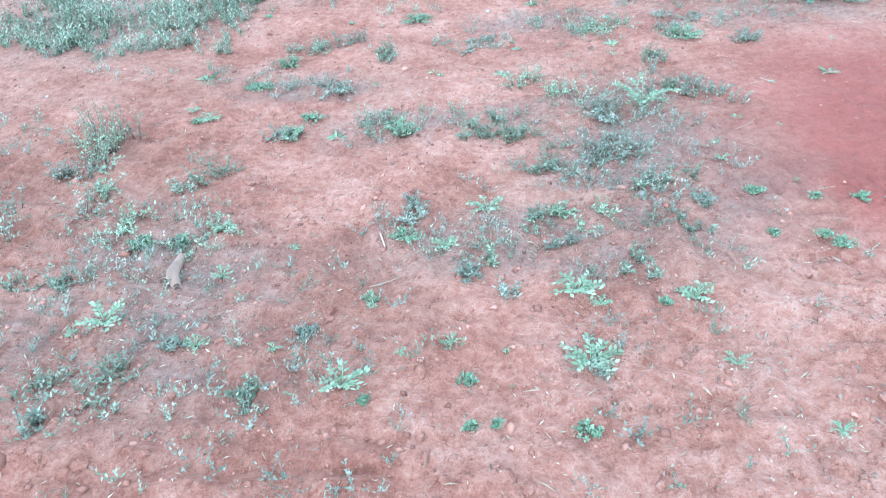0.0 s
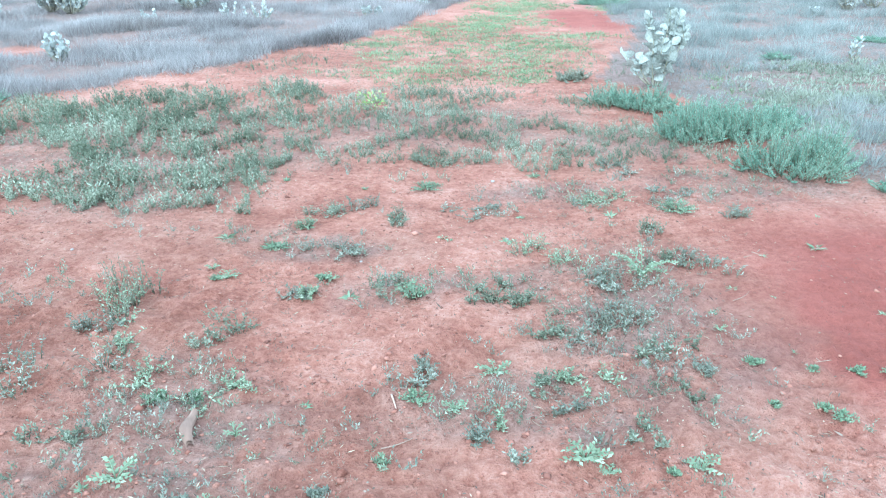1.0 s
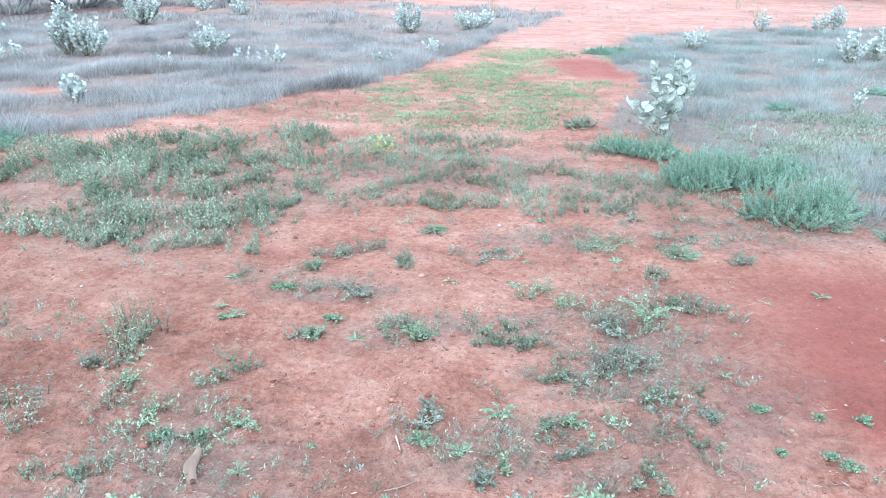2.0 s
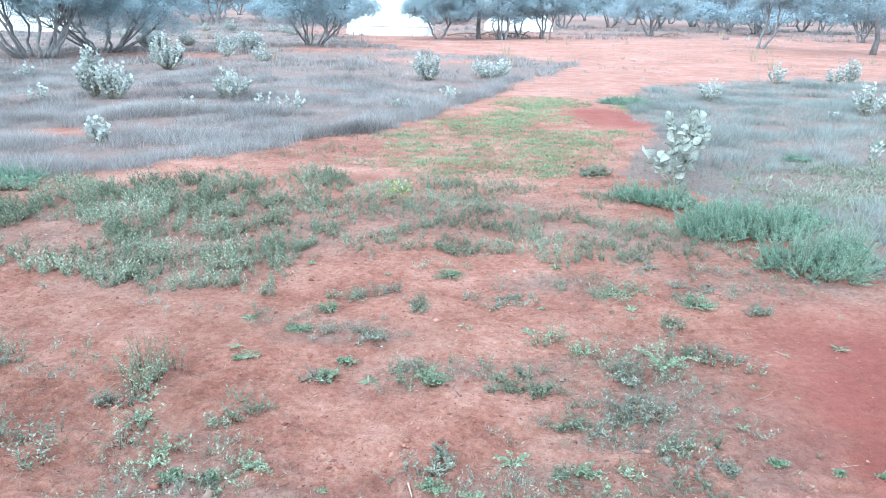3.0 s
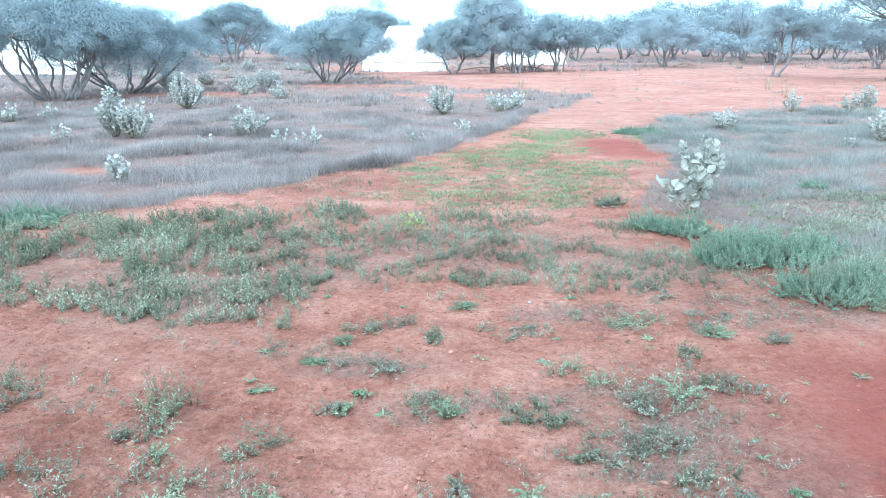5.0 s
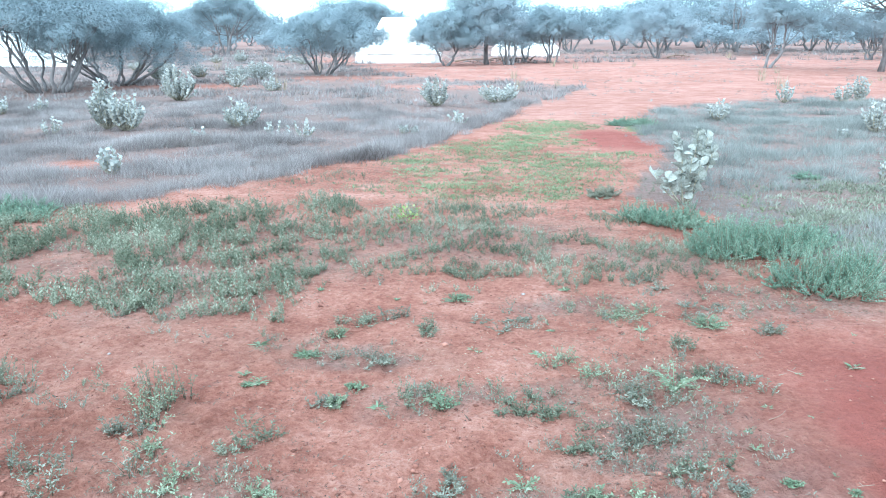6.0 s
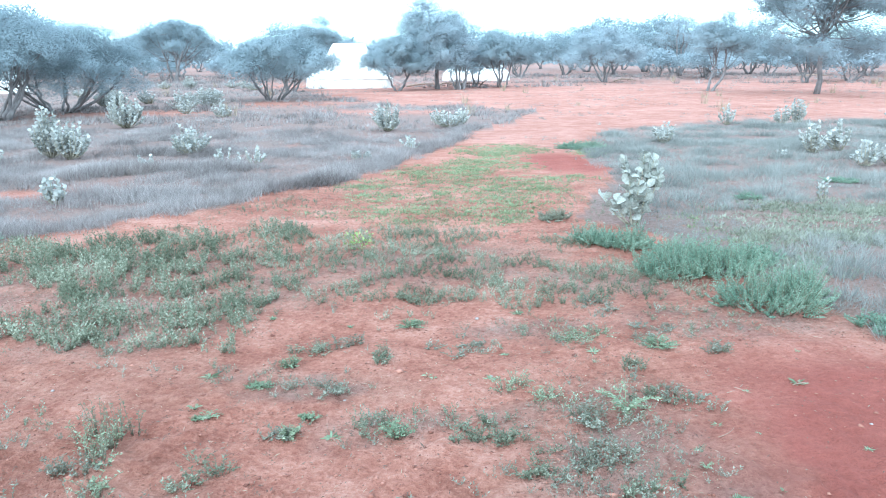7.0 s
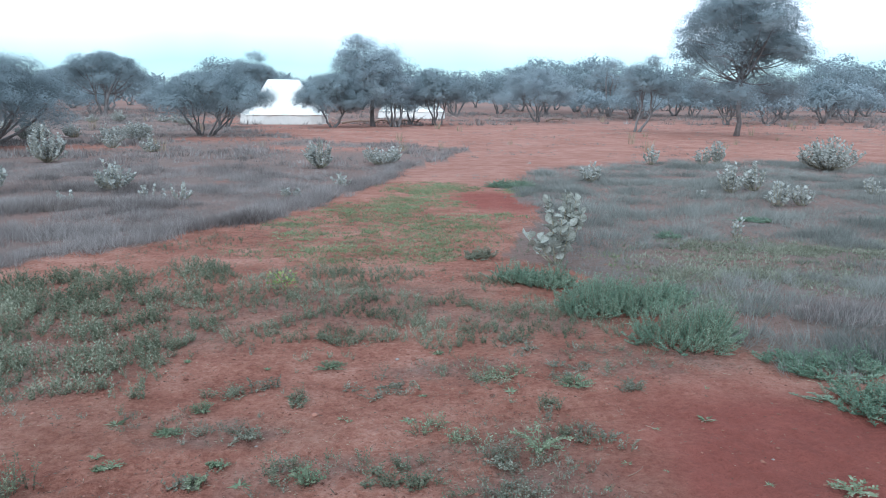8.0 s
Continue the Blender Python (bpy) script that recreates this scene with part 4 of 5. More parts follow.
def cushion(x, y, w, h, seed):
    """Dense small-leaved fresh green cushion."""
    rng = np.random.default_rng(seed)
    ob = root("green_herb", x, y, "small fresh green herb cushion on red soil", "herb", "green herbs")
    st, lv = Geo(), Geo()
    n = max(9, int(34 * w / 0.1))
    for _ in range(n):
        a, r = rng.uniform(0, 2 * np.pi), np.sqrt(rng.random())
        tip = np.array((np.cos(a) * r * w * 0.5, np.sin(a) * r * w * 0.42, max(0.006, h * (1 - 0.6 * r * r) * rng.uniform(0.5, 1.0))))
        pts = arc((np.cos(a) * r * w * 0.15, np.sin(a) * r * w * 0.15, 0), tip, (0, 0, 0.1 * h), 3)
        tube(st, pts, np.linspace(0.0015, 0.0008, 3), 3)
        k = 7
        s = np.linspace(0.3, 1, k)
        pos = np.stack([np.interp(s, np.linspace(0, 1, 3), pts[:, j]) for j in range(3)], -1)
        th = np.arange(k) * 2.4 + a
        way = np.stack([np.cos(th), np.sin(th), rng.uniform(0.3, 1.2, k)], -1)
        leaves(lv, LEAF_THIN, pos, way, rng.uniform(0.007, 0.015, k), rng.uniform(0.004, 0.007, k), rng)
    part("stemwork", st, FORB, ob)
    part("foliage", lv, CUSHION, ob)


def rosette(x, y, w, h, seed):
    """A few thick pale leaves that spread from one root, with shorter shoots."""
    rng = np.random.default_rng(seed)
    ob = root("rosette_herb", x, y, "pale green rosette herb with spreading toothed leaves", "herb", "rosette herbs")
    for k in range(int(rng.integers(6, 10) + w * 25)):
        a = k * 2.4 + rng.uniform(-0.4, 0.4)
        st = Geo()
        r = w * 0.5 * rng.uniform(0.6, 1.0)
        tip = np.array((np.cos(a) * r, np.sin(a) * r * 0.85, h * rng.uniform(0.2, 0.95)))
        pts = arc((0, 0, 0.002), tip, (0, 0, 0.25 * h), 5)
        tube(st, pts, np.linspace(0.0022, 0.001, 5), 4)
        m = max(6, int(r / 0.007))
        s = np.linspace(0.2, 1, m)
        pos = np.stack([np.interp(s, np.linspace(0, 1, 5), pts[:, j]) for j in range(3)], -1)
        side = np.where(np.arange(m) % 2, 1.0, -1.0)
        way = np.stack([-np.sin(a) * side + np.cos(a) * 0.8, np.cos(a) * side + np.sin(a) * 0.8, rng.uniform(0.0, 0.5, m)], -1)
        leaves(st, LEAF_THIN, pos, way, min(w, 0.14) * rng.uniform(0.09, 0.17, m), min(w, 0.14) * 0.075, rng)
        part("leaf", st, ROSETTE, ob)


def sprout(x, y, w, h, seed):
    rng = np.random.default_rng(seed)
    ob = root("seedling", x, y, "tiny pale green seedling with few leaves", "seedling", "seedlings")
    lv = Geo()
    n = int(rng.integers(12, 20))
    th = np.arange(n) * 2.4
    way = np.stack([np.cos(th), np.sin(th), rng.uniform(0.3, 1.4, n) * h / w * 1.5], -1)
    leaves(lv, LEAF_THIN, np.zeros((n, 3)), way, w * rng.uniform(0.25, 0.5, n), w * 0.10, rng)
    part("leaves", lv, ROSETTE if seed % 2 else CUSHION, ob)


for maker, rows, seed in ((sprawl, SPRAWL_A, 300), (sprawl, SPRAWL_B, 340), (cushion, CUSHIONS, 380), (rosette, ROSETTES, 420), (sprout, SPROUTS, 460)):
    for k, (a, b, c, d) in enumerate(rows):
        maker(a, b, c * 1.2, max(0.02, d * (0.68 if maker is sprawl else 0.62)), seed + k)


def yellow_herb(x, y):
    rng = np.random.default_rng(5)
    ob = root("yellow_herb", x, y, "yellow-green leafy herb among grey herbs", "herb")
    lv = Geo()
    n = 90
    a, r = rng.uniform(0, 2 * np.pi, n), 0.11 * np.sqrt(rng.random(n))
    pos = np.stack([np.cos(a) * r, np.sin(a) * r, rng.uniform(0.0, 0.11, n)], -1)
    leaves(lv, LEAF_THIN, pos, np.stack([np.cos(a), np.sin(a), rng.uniform(0.2, 1.5, n)], -1), rng.uniform(0.02, 0.045, n), 0.016, rng)
    part("leaves", lv, YELLOW, ob)


yellow_herb(-0.84, 6.05)


# ---- sticks and litter ----
def stick(a, b, r, seed, name="stick", label="dry bleached stick lying on red soil", fork=False):
    rng = np.random.default_rng(seed)
    ob = new(name)
    ob.matrix_world = pose(a[0], a[1], float(gz(*a)))
    d = np.array((b[0] - a[0], b[1] - a[1], float(gz(*b) - gz(*a))))
    g = Geo()
    tube(g, arc((0, 0, r), d + (0, 0, r), rng.normal(0, 0.05, 3) * np.linalg.norm(d) * (1, 1, 0.1), 7), np.linspace(r, r * 0.5, 7), 6)
    part("shaft", g, DEAD_WOOD, tagged(ob, label, "stick", "sticks"))
    if fork:
        g = Geo()
        tube(g, arc(d * 0.6 + (0, 0, r), d * 0.6 + np.array((-d[1], d[0], 0)) * 0.5 + (0, 0, r * 1.5), (0, 0, 0), 4), np.linspace(r * 0.7, r * 0.4, 4), 5)
        part("twig", g, DEAD_WOOD, ob)


STICKS = [((-0.32, 2.05), (-0.23, 2.10), 0.0035), ((1.07, 2.53), (1.17, 2.56), 0.004), ((-0.31, 2.27), (-0.29, 2.21), 0.006), ((1.13, 3.37), (1.23, 3.46), 0.004), ((-1.08, 1.91), (-1.0, 1.91), 0.002), ((0.97, 2.99), (1.05, 3.05), 0.003), ((1.18, 3.42), (1.24, 3.38), 0.003), ((1.46, 3.47), (1.53, 3.48), 0.004), ((2.62, 5.81), (2.47, 5.33), 0.008), ((2.49, 5.81), (2.75, 5.40), 0.006)]
for k, (a, b, r) in enumerate(STICKS):
    stick(a, b, r * 0.65, 500 + k, fork=k in (1, 7))


def bark_piece(x, y, turn):
    ob = root("bark_piece", x, y, "curled brown piece of bark on red soil", "bark", turn=turn)
    g = Geo()
    u, v = np.meshgrid(np.linspace(0, 1, 9), np.linspace(-1, 1, 6))
    wide = 0.018 * (0.5 + 0.5 * np.sin(u * 2.6 + 0.4))
    top = np.stack([u * 0.17, v * wide + 0.012 * np.sin(u * 4), 0.012 + 0.012 * (1 - v ** 2) + 0.01 * np.sin(u * 5)], -1).reshape(-1, 3)
    i = (np.arange(5)[:, None] * 9 + np.arange(8)[None]).ravel()
    f = np.concatenate([np.stack([i, i + 1, i + 10], -1), np.stack([i, i + 10, i + 9], -1)])
    g.add(top, f).add(top - (0, 0, 0.011), f[:, ::-1])
    part("shell", g, BROWN_BARK, ob, smooth=True)


bark_piece(-0.87, 2.03, 108)


def build_litter():
    rng = np.random.default_rng(71)
    x, y = spread(26000, (-3.2, 3.0, 1.1, 7.5), rng)
    keep = rng.random(len(x)) < np.maximum(np.clip(vnoise(x, y, 0.5, 72) * 1.8 - 0.6, 0.12, 0.6), np.clip(patches(x, y, LITTER) * 2, 0, 1)) * np.clip(1.2 - y / 7, 0.15, 1) * (1 - 0.85 * np.clip(patches(x, y, DAMP) * 3, 0, 1))
    x, y = x[keep], y[keep]
    n = len(x)
    g = Geo()
    a = rng.uniform(0, 2 * np.pi, n)
    leaves(g, LEAF_THIN, np.stack([x, y, gz(x, y) + 0.005], -1), np.stack([np.cos(a), np.sin(a), rng.normal(0, 0.15, n)], -1), rng.gamma(2.0, 0.006, n) + 0.004, rng.uniform(0.0015, 0.005, n), rng)
    tagged(new("leaf_litter", g.mesh("leaf_litter", STRAW)), "scattered dry straw and leaf litter on soil", "litter", kind="stuff")


build_litter()


def build_flecks():
    rng = np.random.default_rng(75)
    x, y = spread(30000, (-3.0, 2.6, 1.1, 6.0), rng)
    keep = rng.random(len(x)) < np.maximum(np.clip(vnoise(x, y, 0.3, 76) * 1.6 - 0.5, 0.10, 0.8), np.clip(patches(x, y, LITTER) * 2, 0, 0.9)) * np.clip(1.25 - y / 7, 0.2, 1) * (1 - 0.8 * np.clip(patches(x, y, DAMP) * 3, 0, 1))
    x, y = x[keep], y[keep]
    n = len(x)
    g = Geo()
    a = rng.uniform(0, 2 * np.pi, n)
    leaves(g, LEAF_THIN, np.stack([x, y, gz(x, y) + 0.006], -1), np.stack([np.cos(a), np.sin(a), rng.normal(0, 0.25, n)], -1), rng.gamma(2.0, 0.005, n) + 0.004, rng.uniform(0.002, 0.007, n), rng)
    tagged(new("dark_litter", g.mesh("dark_litter", FLECK)), "dark brown dead leaf crumbs on red soil", "litter", kind="stuff")


build_flecks()


def stone(x, y, r, seed):
    bm = bmesh.new()
    bmesh.ops.create_icosphere(bm, subdivisions=2, radius=r)
    for v in bm.verts:
        v.co *= 1 + 0.35 * noise.noise(v.co / r * 0.9 + Vector((seed, 0, 0)))
        v.co.z *= 0.6
    me = bpy.data.meshes.new("stone")
    bm.to_mesh(me)
    bm.free()
    me.materials.append(STONE)
    ob = new("stone", me)
    ob.location = (x, y, float(gz(x, y)) + r * 0.35)
    tagged(ob, "small pale stone half sunk in grass" if r > 0.02 else "small pale pebble on red soil", "stone", "stones")


for k, (a, b, r) in enumerate(((2.95, 5.35, 0.045), (0.53, 2.52, 0.013), (0.05, 4.4, 0.012), (0.22, 3.05, 0.008), (1.62, 3.1, 0.007), (-0.55, 3.3, 0.009), (-1.9, 3.4, 0.008), (0.1, 3.55, 0.008))):
    stone(a, b, r, 520 + k)


# ---- trees ----
def tree(name, label, x, y, h, w, seed, stems=5, lumps=22, bare=0.35, lump=0.55, per=420, leaf=(0.12, 0.20), slim=0.15, flat=0.6, material=None, lean=(0, 0), trunk_r=0.07, flare=0.9, top=0.45, group="mulga trees", twigs=4, dense=3.2, fill=None):
    """Stems from the root, limbs that lead to the middle of each foliage mass, and thin leaves round it."""
    rng = np.random.default_rng(seed)
    ob = root(name, x, y, label, "tree", group)
    br, lv = Geo(), Geo()
    shapes = []
    for k in range(stems):
        a = k * 2 * np.pi / stems + rng.uniform(-0.5, 0.5)
        out = (flare * w * 0.22 if stems > 1 else 0.05) * rng.uniform(0.5, 1.1)
        foot = np.array((np.cos(a), np.sin(a), 0)) * (0.04 if stems == 1 else 0.05 + 0.03 * stems) * rng.uniform(0.5, 1.2)
        tip = np.array((np.cos(a) * out + lean[0] * 0.7, np.sin(a) * out + lean[1] * 0.7, h * (bare + (0.22 if stems > 1 else 0.40))))
        pts = arc(foot, tip, np.append(rng.normal(0, 0.06, 2) * h * 0.5, -0.04 * h if stems > 1 else 0), 8)
        pts[1:-1, :2] += rng.normal(0, 0.025 * h * 0.4, (6, 2))
        pts[0, 2] = -0.05
        shapes.append((a, pts))
        g = Geo()
        rr = trunk_r * rng.uniform(0.75, 1.1)
        tube(g, pts, rr * np.linspace(1.15, 0.55, 8) * np.array([1.25] + [1] * 7), 8)
        part("trunk", g, BARK, ob, smooth=True)
    for k in range(lumps):
        a, r = k * 2.4 + rng.uniform(-0.4, 0.4), 0.92 * np.sqrt((k + 0.5) / lumps)
        rad = lump * rng.uniform(0.85, 1.3)
        reach = max(0.05, w * 0.54 - rad * 0.5)
        cz_top = h * (1 - top * r ** 2) - rad * flat
        cz_low = h * (bare + 0.02 + 0.06 * (1 - r)) + rad * flat * 0.4
        c = np.array((np.cos(a) * r * reach + lean[0], np.sin(a) * r * reach + lean[1], cz_low + (max(cz_top, cz_low) - cz_low) * rng.uniform(0.0, 1.0) ** (fill or (0.38 if stems > 1 else 0.6))))
        near = min(shapes, key=lambda s: abs((s[0] - a + np.pi) % (2 * np.pi) - np.pi) + rng.uniform(0, 0.5))[1]
        s = int(rng.integers(4, 8))
        tube(br, arc(near[s], c, (0, 0, -0.10 * np.linalg.norm(c - near[s])), 6), trunk_r * np.linspace(0.36, 0.09, 6), 3)
        m = twigs
        q = unit(rng.normal(size=(m, 3)) * (1, 1, flat)) * rad * rng.uniform(0.6, 0.95, (m, 1)) * (1, 1, flat)
        for e in q:
            tube(br, arc(c - e * 0.15, c + e, (0, 0, -0.06 * rad), 3), trunk_r * np.array((0.13, 0.09, 0.04)), 3)
        # small sprays over the outside of the mass, thin below, and some leaves within
        ns = 60
        d = unit(rng.normal(size=(ns, 3)) + (0, 0, 0.25))
        sp = c + d * rad * (0.78 + 0.24 * rng.random((ns, 1))) * (1, 1, flat)
        per_lump = int(per * dense)
        i = rng.integers(0, ns, per_lump)
        e = unit(rng.normal(size=(per_lump, 3))) * rng.random((per_lump, 1)) ** 0.5
        pos = sp[i] + e * rad * 0.32 * (1, 1, 0.75)
        within = rng.random(per_lump) < 0.18
        pos[within] = c + (pos[within] - c) * rng.uniform(0.3, 0.9, (within.sum(), 1))
        ln = rng.uniform(leaf[0], leaf[1], per_lump) * (0.55 if dense > 2 else 0.62)
        shell_leaves(lv, LEAF_CHIP, pos, d[i] * 1.0 + e * 0.3 + rng.normal(0, 0.16, (per_lump, 3)) + (0, 0, 0.25), ln, ln * slim * 2.6, rng)
    part("branchwork", br, BARK, ob)
    part("crown", lv, material or MULGA, ob)
    return ob


tree("mulga_bush", "broad grey-green mulga bush with many low stems", -7.2, 29.4, 2.8, 4.4, 601, 9, 34, 0.26, 0.66, 520, (0.10, 0.18), lean=(0.35, 0), trunk_r=0.04, flare=1.5)
tree("mulga_bush", "smaller grey mulga bush beside the tent", -8.3, 37.4, 2.3, 3.2, 602, 5, 20, 0.26, 0.56, 450, (0.09, 0.16), material=MULGA_GREY, trunk_r=0.05)
tree("mulga_tree", "tall mulga tree with layered crown and forked trunk", 14.55, 32.4, 7.0, 5.5, 653, 1, 80, 0.17, 0.76, 500, (0.11, 0.20), flat=0.62, trunk_r=0.12, top=0.34, fill=0.72)
tree("mulga_tree", "thin-stemmed dark mulga tree on red plain", 10.9, 34.5, 3.5, 2.9, 604, 2, 20, 0.32, 0.58, 400, (0.09, 0.16), trunk_r=0.07, lean=(0.45, 0), flare=0.5)
tree("mulga_tree", "tall slender mulga with rounded grey crown", -1.3, 40.2, 5.0, 4.0, 605, 1, 50, 0.17, 0.78, 480, (0.12, 0.22), flat=0.6, trunk_r=0.10, top=0.30, material=MULGA_GREY, fill=0.75)
tree("mulga_bush", "low dense mulga bush in front of the tent", -3.2, 38.4, 2.9, 3.6, 606, 2, 28, 0.20, 0.68, 480, (0.12, 0.20), lean=(0.0, 0))
tree("mulga_bush", "mulga bush with open twisted stems", 2.1, 42.4, 3.2, 3.8, 607, 4, 26, 0.30, 0.66, 460, (0.12, 0.20), trunk_r=0.055)
tree("mulga_bush", "twiggy half-bare mulga bush", -0.1, 39.6, 1.75, 2.4, 608, 6, 9, 0.45, 0.42, 90, trunk_r=0.05, twigs=14)
tree("mulga_bush", "dense grey mulga bush before the further tent", 0.75, 44.0, 2.9, 3.4, 615, 3, 24, 0.26, 0.62, 420, (0.12, 0.20), trunk_r=0.05, material=MULGA_GREY)
tree("mulga_tree", "spreading grey mulga with two leaning trunks", 9.2, 50.5, 3.6, 5.8, 609, 3, 34, 0.22, 0.80, 430, (0.12, 0.22), material=MULGA_GREY)
tree("mulga_bush", "wide mulga bush with many curved dark stems", -12.2, 19.7, 3.3, 4.5, 610, 13, 54, 0.27, 0.66, 700, (0.08, 0.15), slim=0.11, flare=1.6, trunk_r=0.046)
tree("mulga_bush", "wide dark mulga bush with low spreading branches", -12.0, 22.9, 2.9, 5.3, 611, 12, 56, 0.16, 0.68, 640, (0.08, 0.15), slim=0.12, flare=1.7, trunk_r=0.042)
tree("mulga_tree", "umbrella-shaped mulga tree with open crown", -21.0, 56.5, 4.9, 6.4, 618, 3, 32, 0.36, 0.85, 400, (0.15, 0.26), flat=0.5, trunk_r=0.10)
tree("mulga_tree", "open-crowned mulga tree behind the tent", -11.0, 60, 4.9, 5.0, 613, 2, 24, 0.42, 0.75, 360, (0.15, 0.26), flat=0.5, trunk_r=0.09)
tree("mulga_tree", "sparse pale half-bare mulga tree", 18.0, 65, 5.2, 4.6, 634, 3, 22, 0.42, 0.70, 120, (0.14, 0.24), material=MULGA_GREY, trunk_r=0.09)

FAR = {"leaf": (0.20, 0.34), "slim": 0.36, "twigs": 2, "dense": 1.7, "group": "woodland mulgas"}
FAR_KINDS = [
    tree("mulga_tree", "round-crowned mulga tree at the edge of woodland", 14.0, 72.5, 5.8, 7.2, 620, 3, 30, 0.16, 1.15, 125, trunk_r=0.10, **FAR),
    tree("mulga_tree", "round-crowned mulga tree at the edge of woodland", 5.0, 67, 4.5, 5.4, 621, 4, 24, 0.16, 0.95, 125, trunk_r=0.08, **FAR),
    tree("mulga_tree", "flat-topped mulga tree at the edge of woodland", -28.0, 77, 5.4, 7.4, 622, 3, 28, 0.24, 1.10, 125, flat=0.5, trunk_r=0.10, **FAR),
    tree("mulga_bush", "low grey mulga bush at the edge of woodland", -33.0, 71, 3.6, 5.6, 623, 5, 24, 0.12, 0.95, 125, trunk_r=0.06, material=MULGA_GREY, **FAR),
]
rng = np.random.default_rng(630)
# (x, y, size, kind) of woodland trees that stand out, then the rows behind them
STAND = [(43.0, 74, 1.15, 0), (49.0, 78, 1.1, 2), (36.5, 72, 0.9, 1), (30.0, 68, 1.0, 3), (25.0, 64, 0.8, 1), (21.0, 78, 1.15, 2), (10.0, 76, 1.0, 1), (-27.5, 47, 0.95, 0), (-32, 50, 0.9, 2), (-15.0, 66, 0.85, 3), (-18.0, 72, 0.9, 1), (-6.0, 75, 0.9, 3), (17.5, 56, 0.75, 3), (24.5, 50, 0.85, 3), (29.5, 52, 0.8, 1), (34.0, 56, 0.9, 3), (20.5, 47, 0.7, 1), (46, 66, 0.8, 3), (12, 66, 0.8, 0), (15.5, 62, 0.7, 3), (23, 70, 0.9, 0), (27, 74, 1.0, 2), (32, 62, 0.8, 1), (18.5, 60, 0.7, 1), (38, 66, 0.9, 0), (-24, 62, 0.6, 3), (-21, 68, 0.6, 3), (-17, 63, 0.55, 3), (-30, 62, 0.6, 3), (-26, 57, 0.5, 3), (-13.5, 59, 0.5, 3)]
for a, b, c, k in STAND:
    t = copy_thing(FAR_KINDS[k], pose(a, b, float(gz(a, b)), 0, 0, rng.uniform(0, 360)) @ Matrix.Diagonal((c, c, c, 1)))
for k in range(46):
    b = rng.uniform(84, 140)
    a = b * (-0.62 + 1.36 * (k + rng.uniform(0, 1)) / 46)
    c = rng.uniform(0.75, 1.2)
    copy_thing(FAR_KINDS[int(rng.integers(0, 4))], pose(a, b, float(gz(a, b)), 0, 0, rng.uniform(0, 360)) @ Matrix.Diagonal((c * 1.15, c * 1.15, c * rng.uniform(0.8, 1.1), 1)))


def build_far_woods():
    rng = np.random.default_rng(640)
    g = Geo()
    for _ in range(420):
        b = rng.uniform(160, 420)
        a = rng.uniform(-0.8, 0.9) * b
        n, w, h = 60, rng.uniform(5, 9), rng.uniform(4, 6.5)
        d = unit(rng.normal(size=(n, 3)))
        pos = np.array((a, b, h * 0.55)) + d * (w * 0.5, w * 0.5, h * 0.42)
        leaves(g, LEAF_THIN, pos, d + rng.normal(0, 0.5, (n, 3)), rng.uniform(1.0, 2.2, n), rng.uniform(0.6, 1.2, n), rng)
    tagged(new("far_woodland", g.mesh("far_woodland", MULGA)), "distant grey-green mulga woodland on the horizon", "woodland", kind="stuff")


build_far_woods()


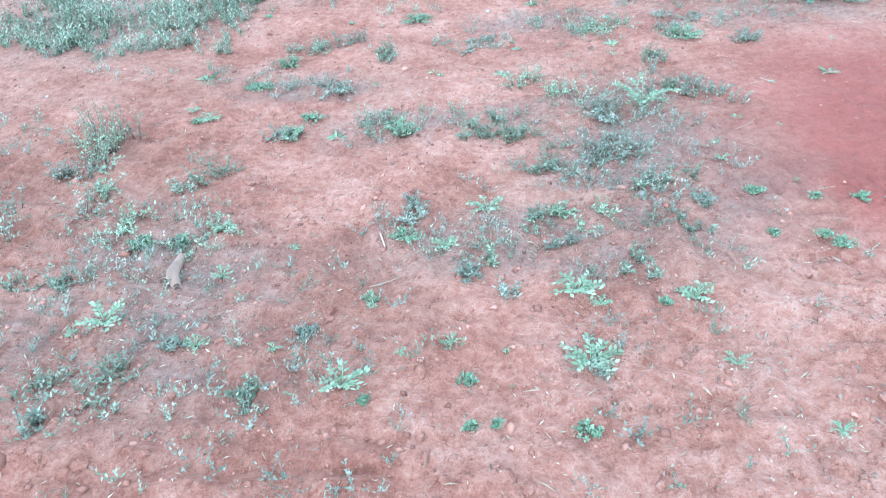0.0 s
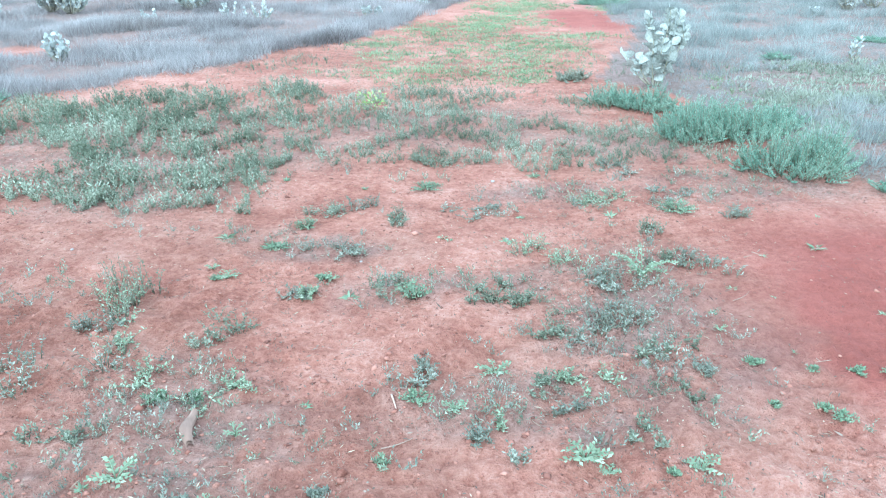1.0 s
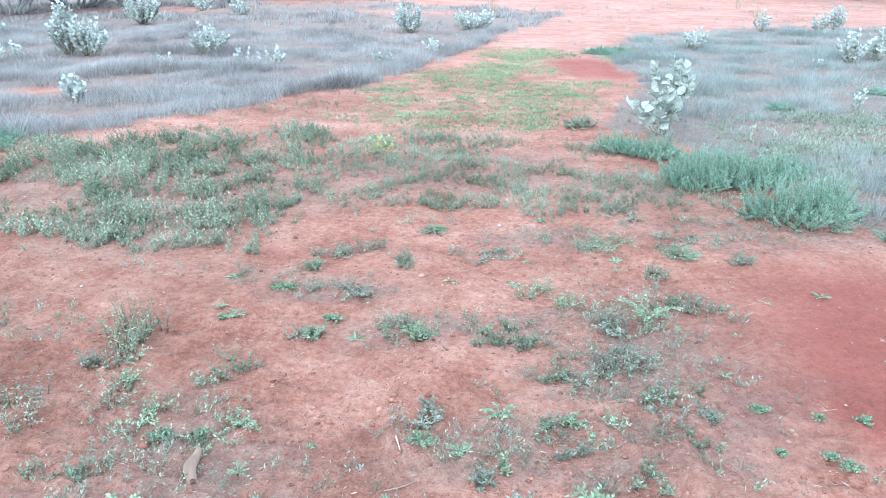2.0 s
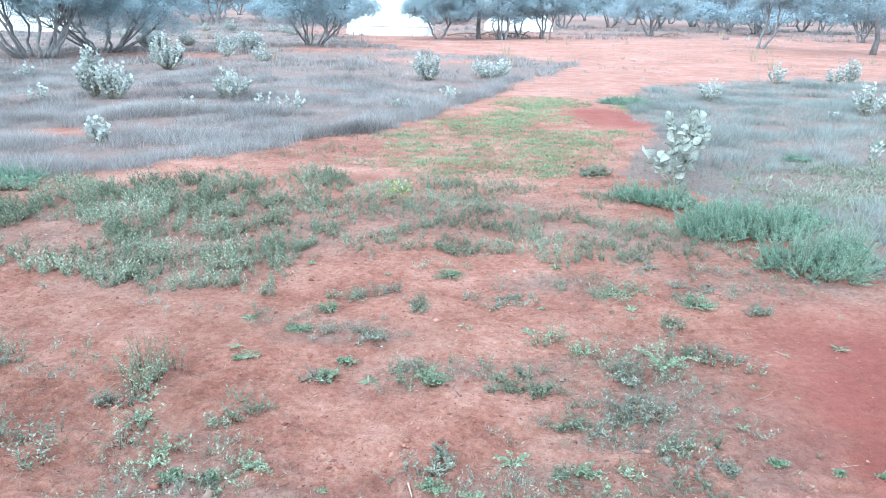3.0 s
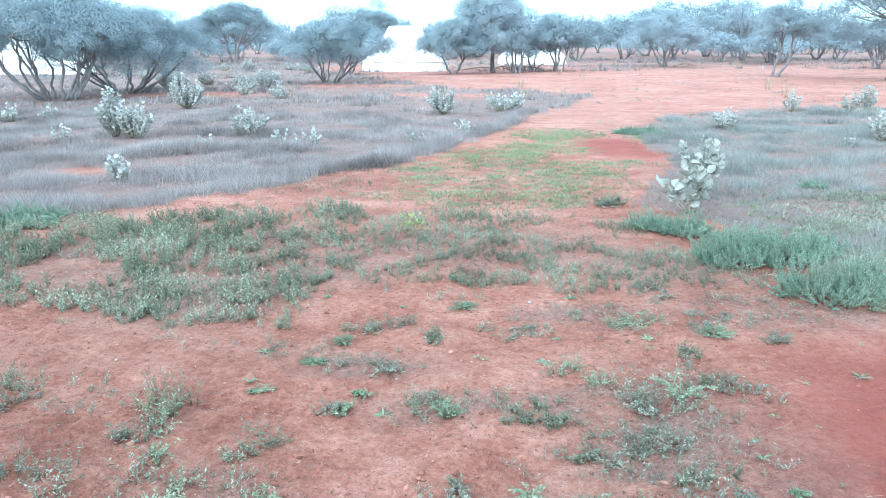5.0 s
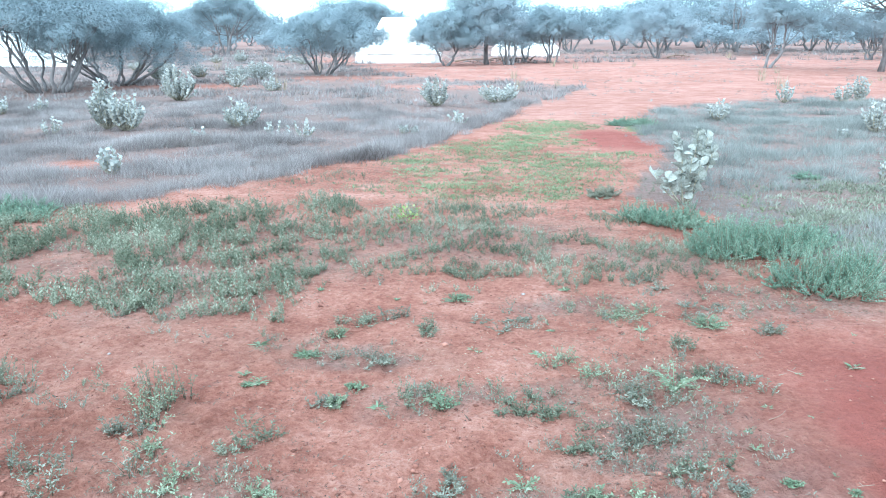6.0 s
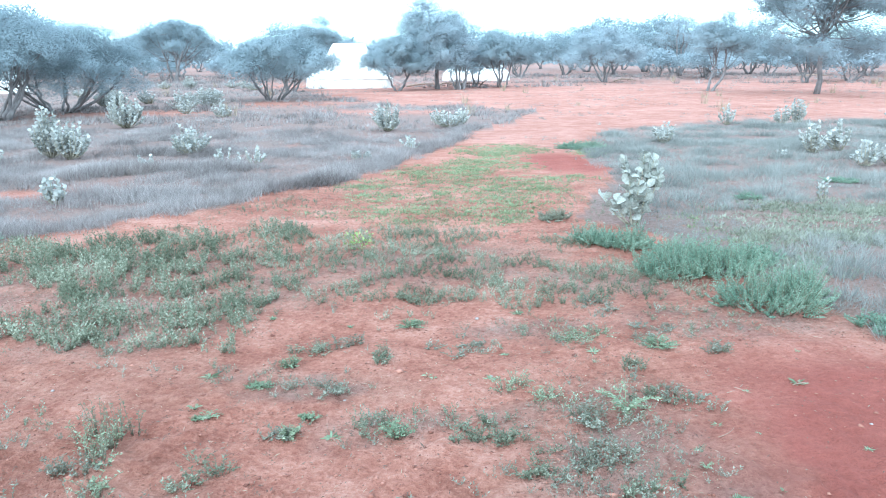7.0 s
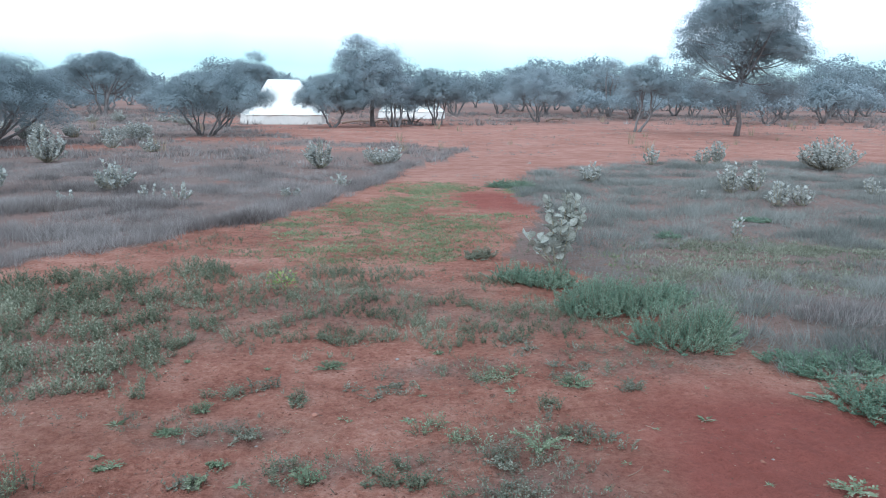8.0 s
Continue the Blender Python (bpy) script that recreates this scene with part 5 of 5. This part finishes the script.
# ---- tents ----
def tent(x, y, turn, label):
    """Canvas tent: short ridge on two poles, sagging roof, low wall, guy ropes."""
    ob = new("canvas_tent")
    ob.matrix_world = pose(x, y, float(gz(x, y)), 0, 0, turn)
    tagged(ob, label, "tent", "canvas tents")
    n, m, eave, ridge = 64, 12, 0.52, 2.42
    t = np.linspace(0, 2 * np.pi, n, endpoint=False)
    ex = np.sign(np.cos(t)) * np.abs(np.cos(t)) ** 0.62 * 2.38
    ey = np.sign(np.sin(t)) * np.abs(np.sin(t)) ** 0.62 * 1.95
    rx = np.clip(ex * 0.36, -0.86, 0.86)
    v = []
    for j in range(m + 1):
        s = j / m
        sag = 0.30 * s * (1 - s) * 2.0
        scal = 0.035 * np.abs(np.sin(t * 6)) * max(0, 1 - s * 5)
        z = eave + (ridge - eave) * s - sag * 1.0 - scal
        v.append(np.stack([ex * (1 - s) + rx * s, ey * (1 - s) + 0.02 * np.sin(t) * s, z * np.ones(n)], -1))
    v = np.concatenate(v)
    i = (np.arange(m)[:, None] * n + np.arange(n)[None]).ravel()
    i2 = (np.arange(m)[:, None] * n + (np.arange(n)[None] + 1) % n).ravel()
    f = np.concatenate([np.stack([i, i2, i2 + n], -1), np.stack([i, i2 + n, i + n], -1)])
    part("roof", Geo().add(v, f), CANVAS, ob, "pale cream canvas roof", True)
    wv = []
    for z, k in ((eave - 0.01, 0.985), (0.25, 1.0), (-0.06, 1.02)):
        wv.append(np.stack([ex * k + 0.03 * np.cos(t * 15), ey * k + 0.03 * np.sin(t * 17), z * np.ones(n)], -1))
    i = (np.arange(2)[:, None] * n + np.arange(n)[None]).ravel()
    i2 = (np.arange(2)[:, None] * n + (np.arange(n)[None] + 1) % n).ravel()
    part("wall", Geo().add(np.concatenate(wv), np.concatenate([np.stack([i, i2, i2 + n], -1), np.stack([i, i2 + n, i + n], -1)])), CANVAS_WALL, ob, "low canvas side wall", True)
    g = Geo()
    tube(g, np.stack([ex * 1.005, ey * 1.005, eave + 0.005 - 0.035 * np.abs(np.sin(t * 6))], -1), 0.018, 5)
    part("eave_hem", g, CANVAS_WALL, ob)
    for px in (-0.82, 0.82):
        g = Geo()
        tube(g, [(px, 0, 0), (px, 0, 1.2), (px, 0, 2.40)], 0.022, 8)
        part("pole", g, DEAD_WOOD, ob)
    for k in range(0, n, 8):
        g = Geo()
        a = np.array((ex[k], ey[k], eave))
        b = np.array((ex[k] * 1.42, ey[k] * 1.5, 0.02))
        tube(g, arc(a, b, (0, 0, -0.02), 4), 0.006, 4)
        rope = part("guy_rope", g, ROPE, ob)
        g = Geo()
        tube(g, [b + (0, 0, 0.06), b - (0, 0, 0.08)], 0.012, 5)
        part("peg", g, DEAD_WOOD, rope)
    return ob


tent(-6.34, 43.9, 12, "cream canvas tent with sagging roof and low wall")
tent(1.05, 57.0, -10, "cream canvas tent partly hidden behind mulga bushes")
tent(-24.5, 38.5, 25, "cream canvas tent behind wide mulga bushes")


def fallen_log(x, y, turn, length, r, seed):
    rng = np.random.default_rng(seed)
    ob = root("fallen_branch", x, y, "dead grey fallen branch under the trees", "branch", "fallen branches", turn)
    g = Geo()
    tube(g, arc((-length / 2, 0, r), (length / 2, 0.1, r * 1.3), (0, 0.1, 0.12), 7), np.linspace(r, r * 0.4, 7), 7)
    part("limb", g, DEAD_WOOD, ob)
    for k in range(3):
        g = Geo()
        s = rng.uniform(-0.3, 0.4) * length
        tube(g, arc((s, 0, r), (s + rng.uniform(0.2, 0.5), rng.uniform(-0.5, 0.5), rng.uniform(0.15, 0.5)), (0, 0, 0.05), 4), np.linspace(r * 0.5, r * 0.2, 4), 5)
        part("twig", g, DEAD_WOOD, ob)


for k, (a, b, c, d) in enumerate(((-2.0, 43.5, 10, 2.2), (0.4, 44.5, -20, 2.0), (10.6, 50.8, 15, 1.6), (26, 58, 5, 2.4), (-0.8, 45.2, 40, 1.5))):
    fallen_log(a, b, c, d, 0.06, 700 + k)


def dry_tussock(x, y, h, seed):
    rng = np.random.default_rng(seed)
    v, f = tuft(rng, 26, 0.25, 0.03, 0.6)
    ob = new("dry_tussock", Geo().add(v * h, f).mesh("dry_tussock", STRAW))
    ob.location = (x, y, float(gz(x, y)) - 0.005)
    tagged(ob, "pale dry grass tussock on the open flat", "tussock", "dry tussocks")


rng = np.random.default_rng(710)
for k in range(36):
    b = rng.uniform(20, 52)
    dry_tussock(b * rng.uniform(-0.5, 0.55), b, rng.uniform(0.25, 0.6), 720 + k)


def brown_tussock(x, y, w, h, seed, material, label):
    rng = np.random.default_rng(seed)
    n = 900
    a, r = rng.uniform(0, 2 * np.pi, n), np.sqrt(rng.random(n)) * w * 0.4
    pos = np.stack([np.cos(a) * r, np.sin(a) * r * 0.7, np.zeros(n)], -1)
    g = Geo()
    leaves(g, LEAF_BLADE, pos, np.stack([np.cos(a) * r / w, np.sin(a) * r / w, np.ones(n)], -1) + rng.normal(0, 0.38, (n, 3)), h * rng.uniform(0.5, 1.0, n) * (1 - 0.8 * (r / w) ** 2), 0.0035, rng)
    ob = new("brown_tussock", g.mesh("brown_tussock", material))
    ob.location = (x, y, float(gz(x, y)) - 0.005)
    tagged(ob, label, "tussock", "brown tussocks")


BROWN_GRASS = leaf_material("brown_grass", (0.12, 0.098, 0.09), (0.23, 0.195, 0.18), (0.36, 0.32, 0.295), 2.0, 0.8)
for k, (a, b, c, d) in enumerate(((-4.4, 10.2, 0.75, 0.22), (-2.6, 8.6, 0.7, 0.16), (3.15, 5.15, 0.95, 0.19), (3.80, 5.05, 0.80, 0.17))):
    if a < 0:
        brown_tussock(a, b, c, d, 780 + k, BROWN_GRASS, "dark brown domed grass tussock in grey grass")
    else:
        brown_tussock(a, b, c, d, 780 + k, DRY_GRASS, "wispy grey grass tussock beside green shrubs")
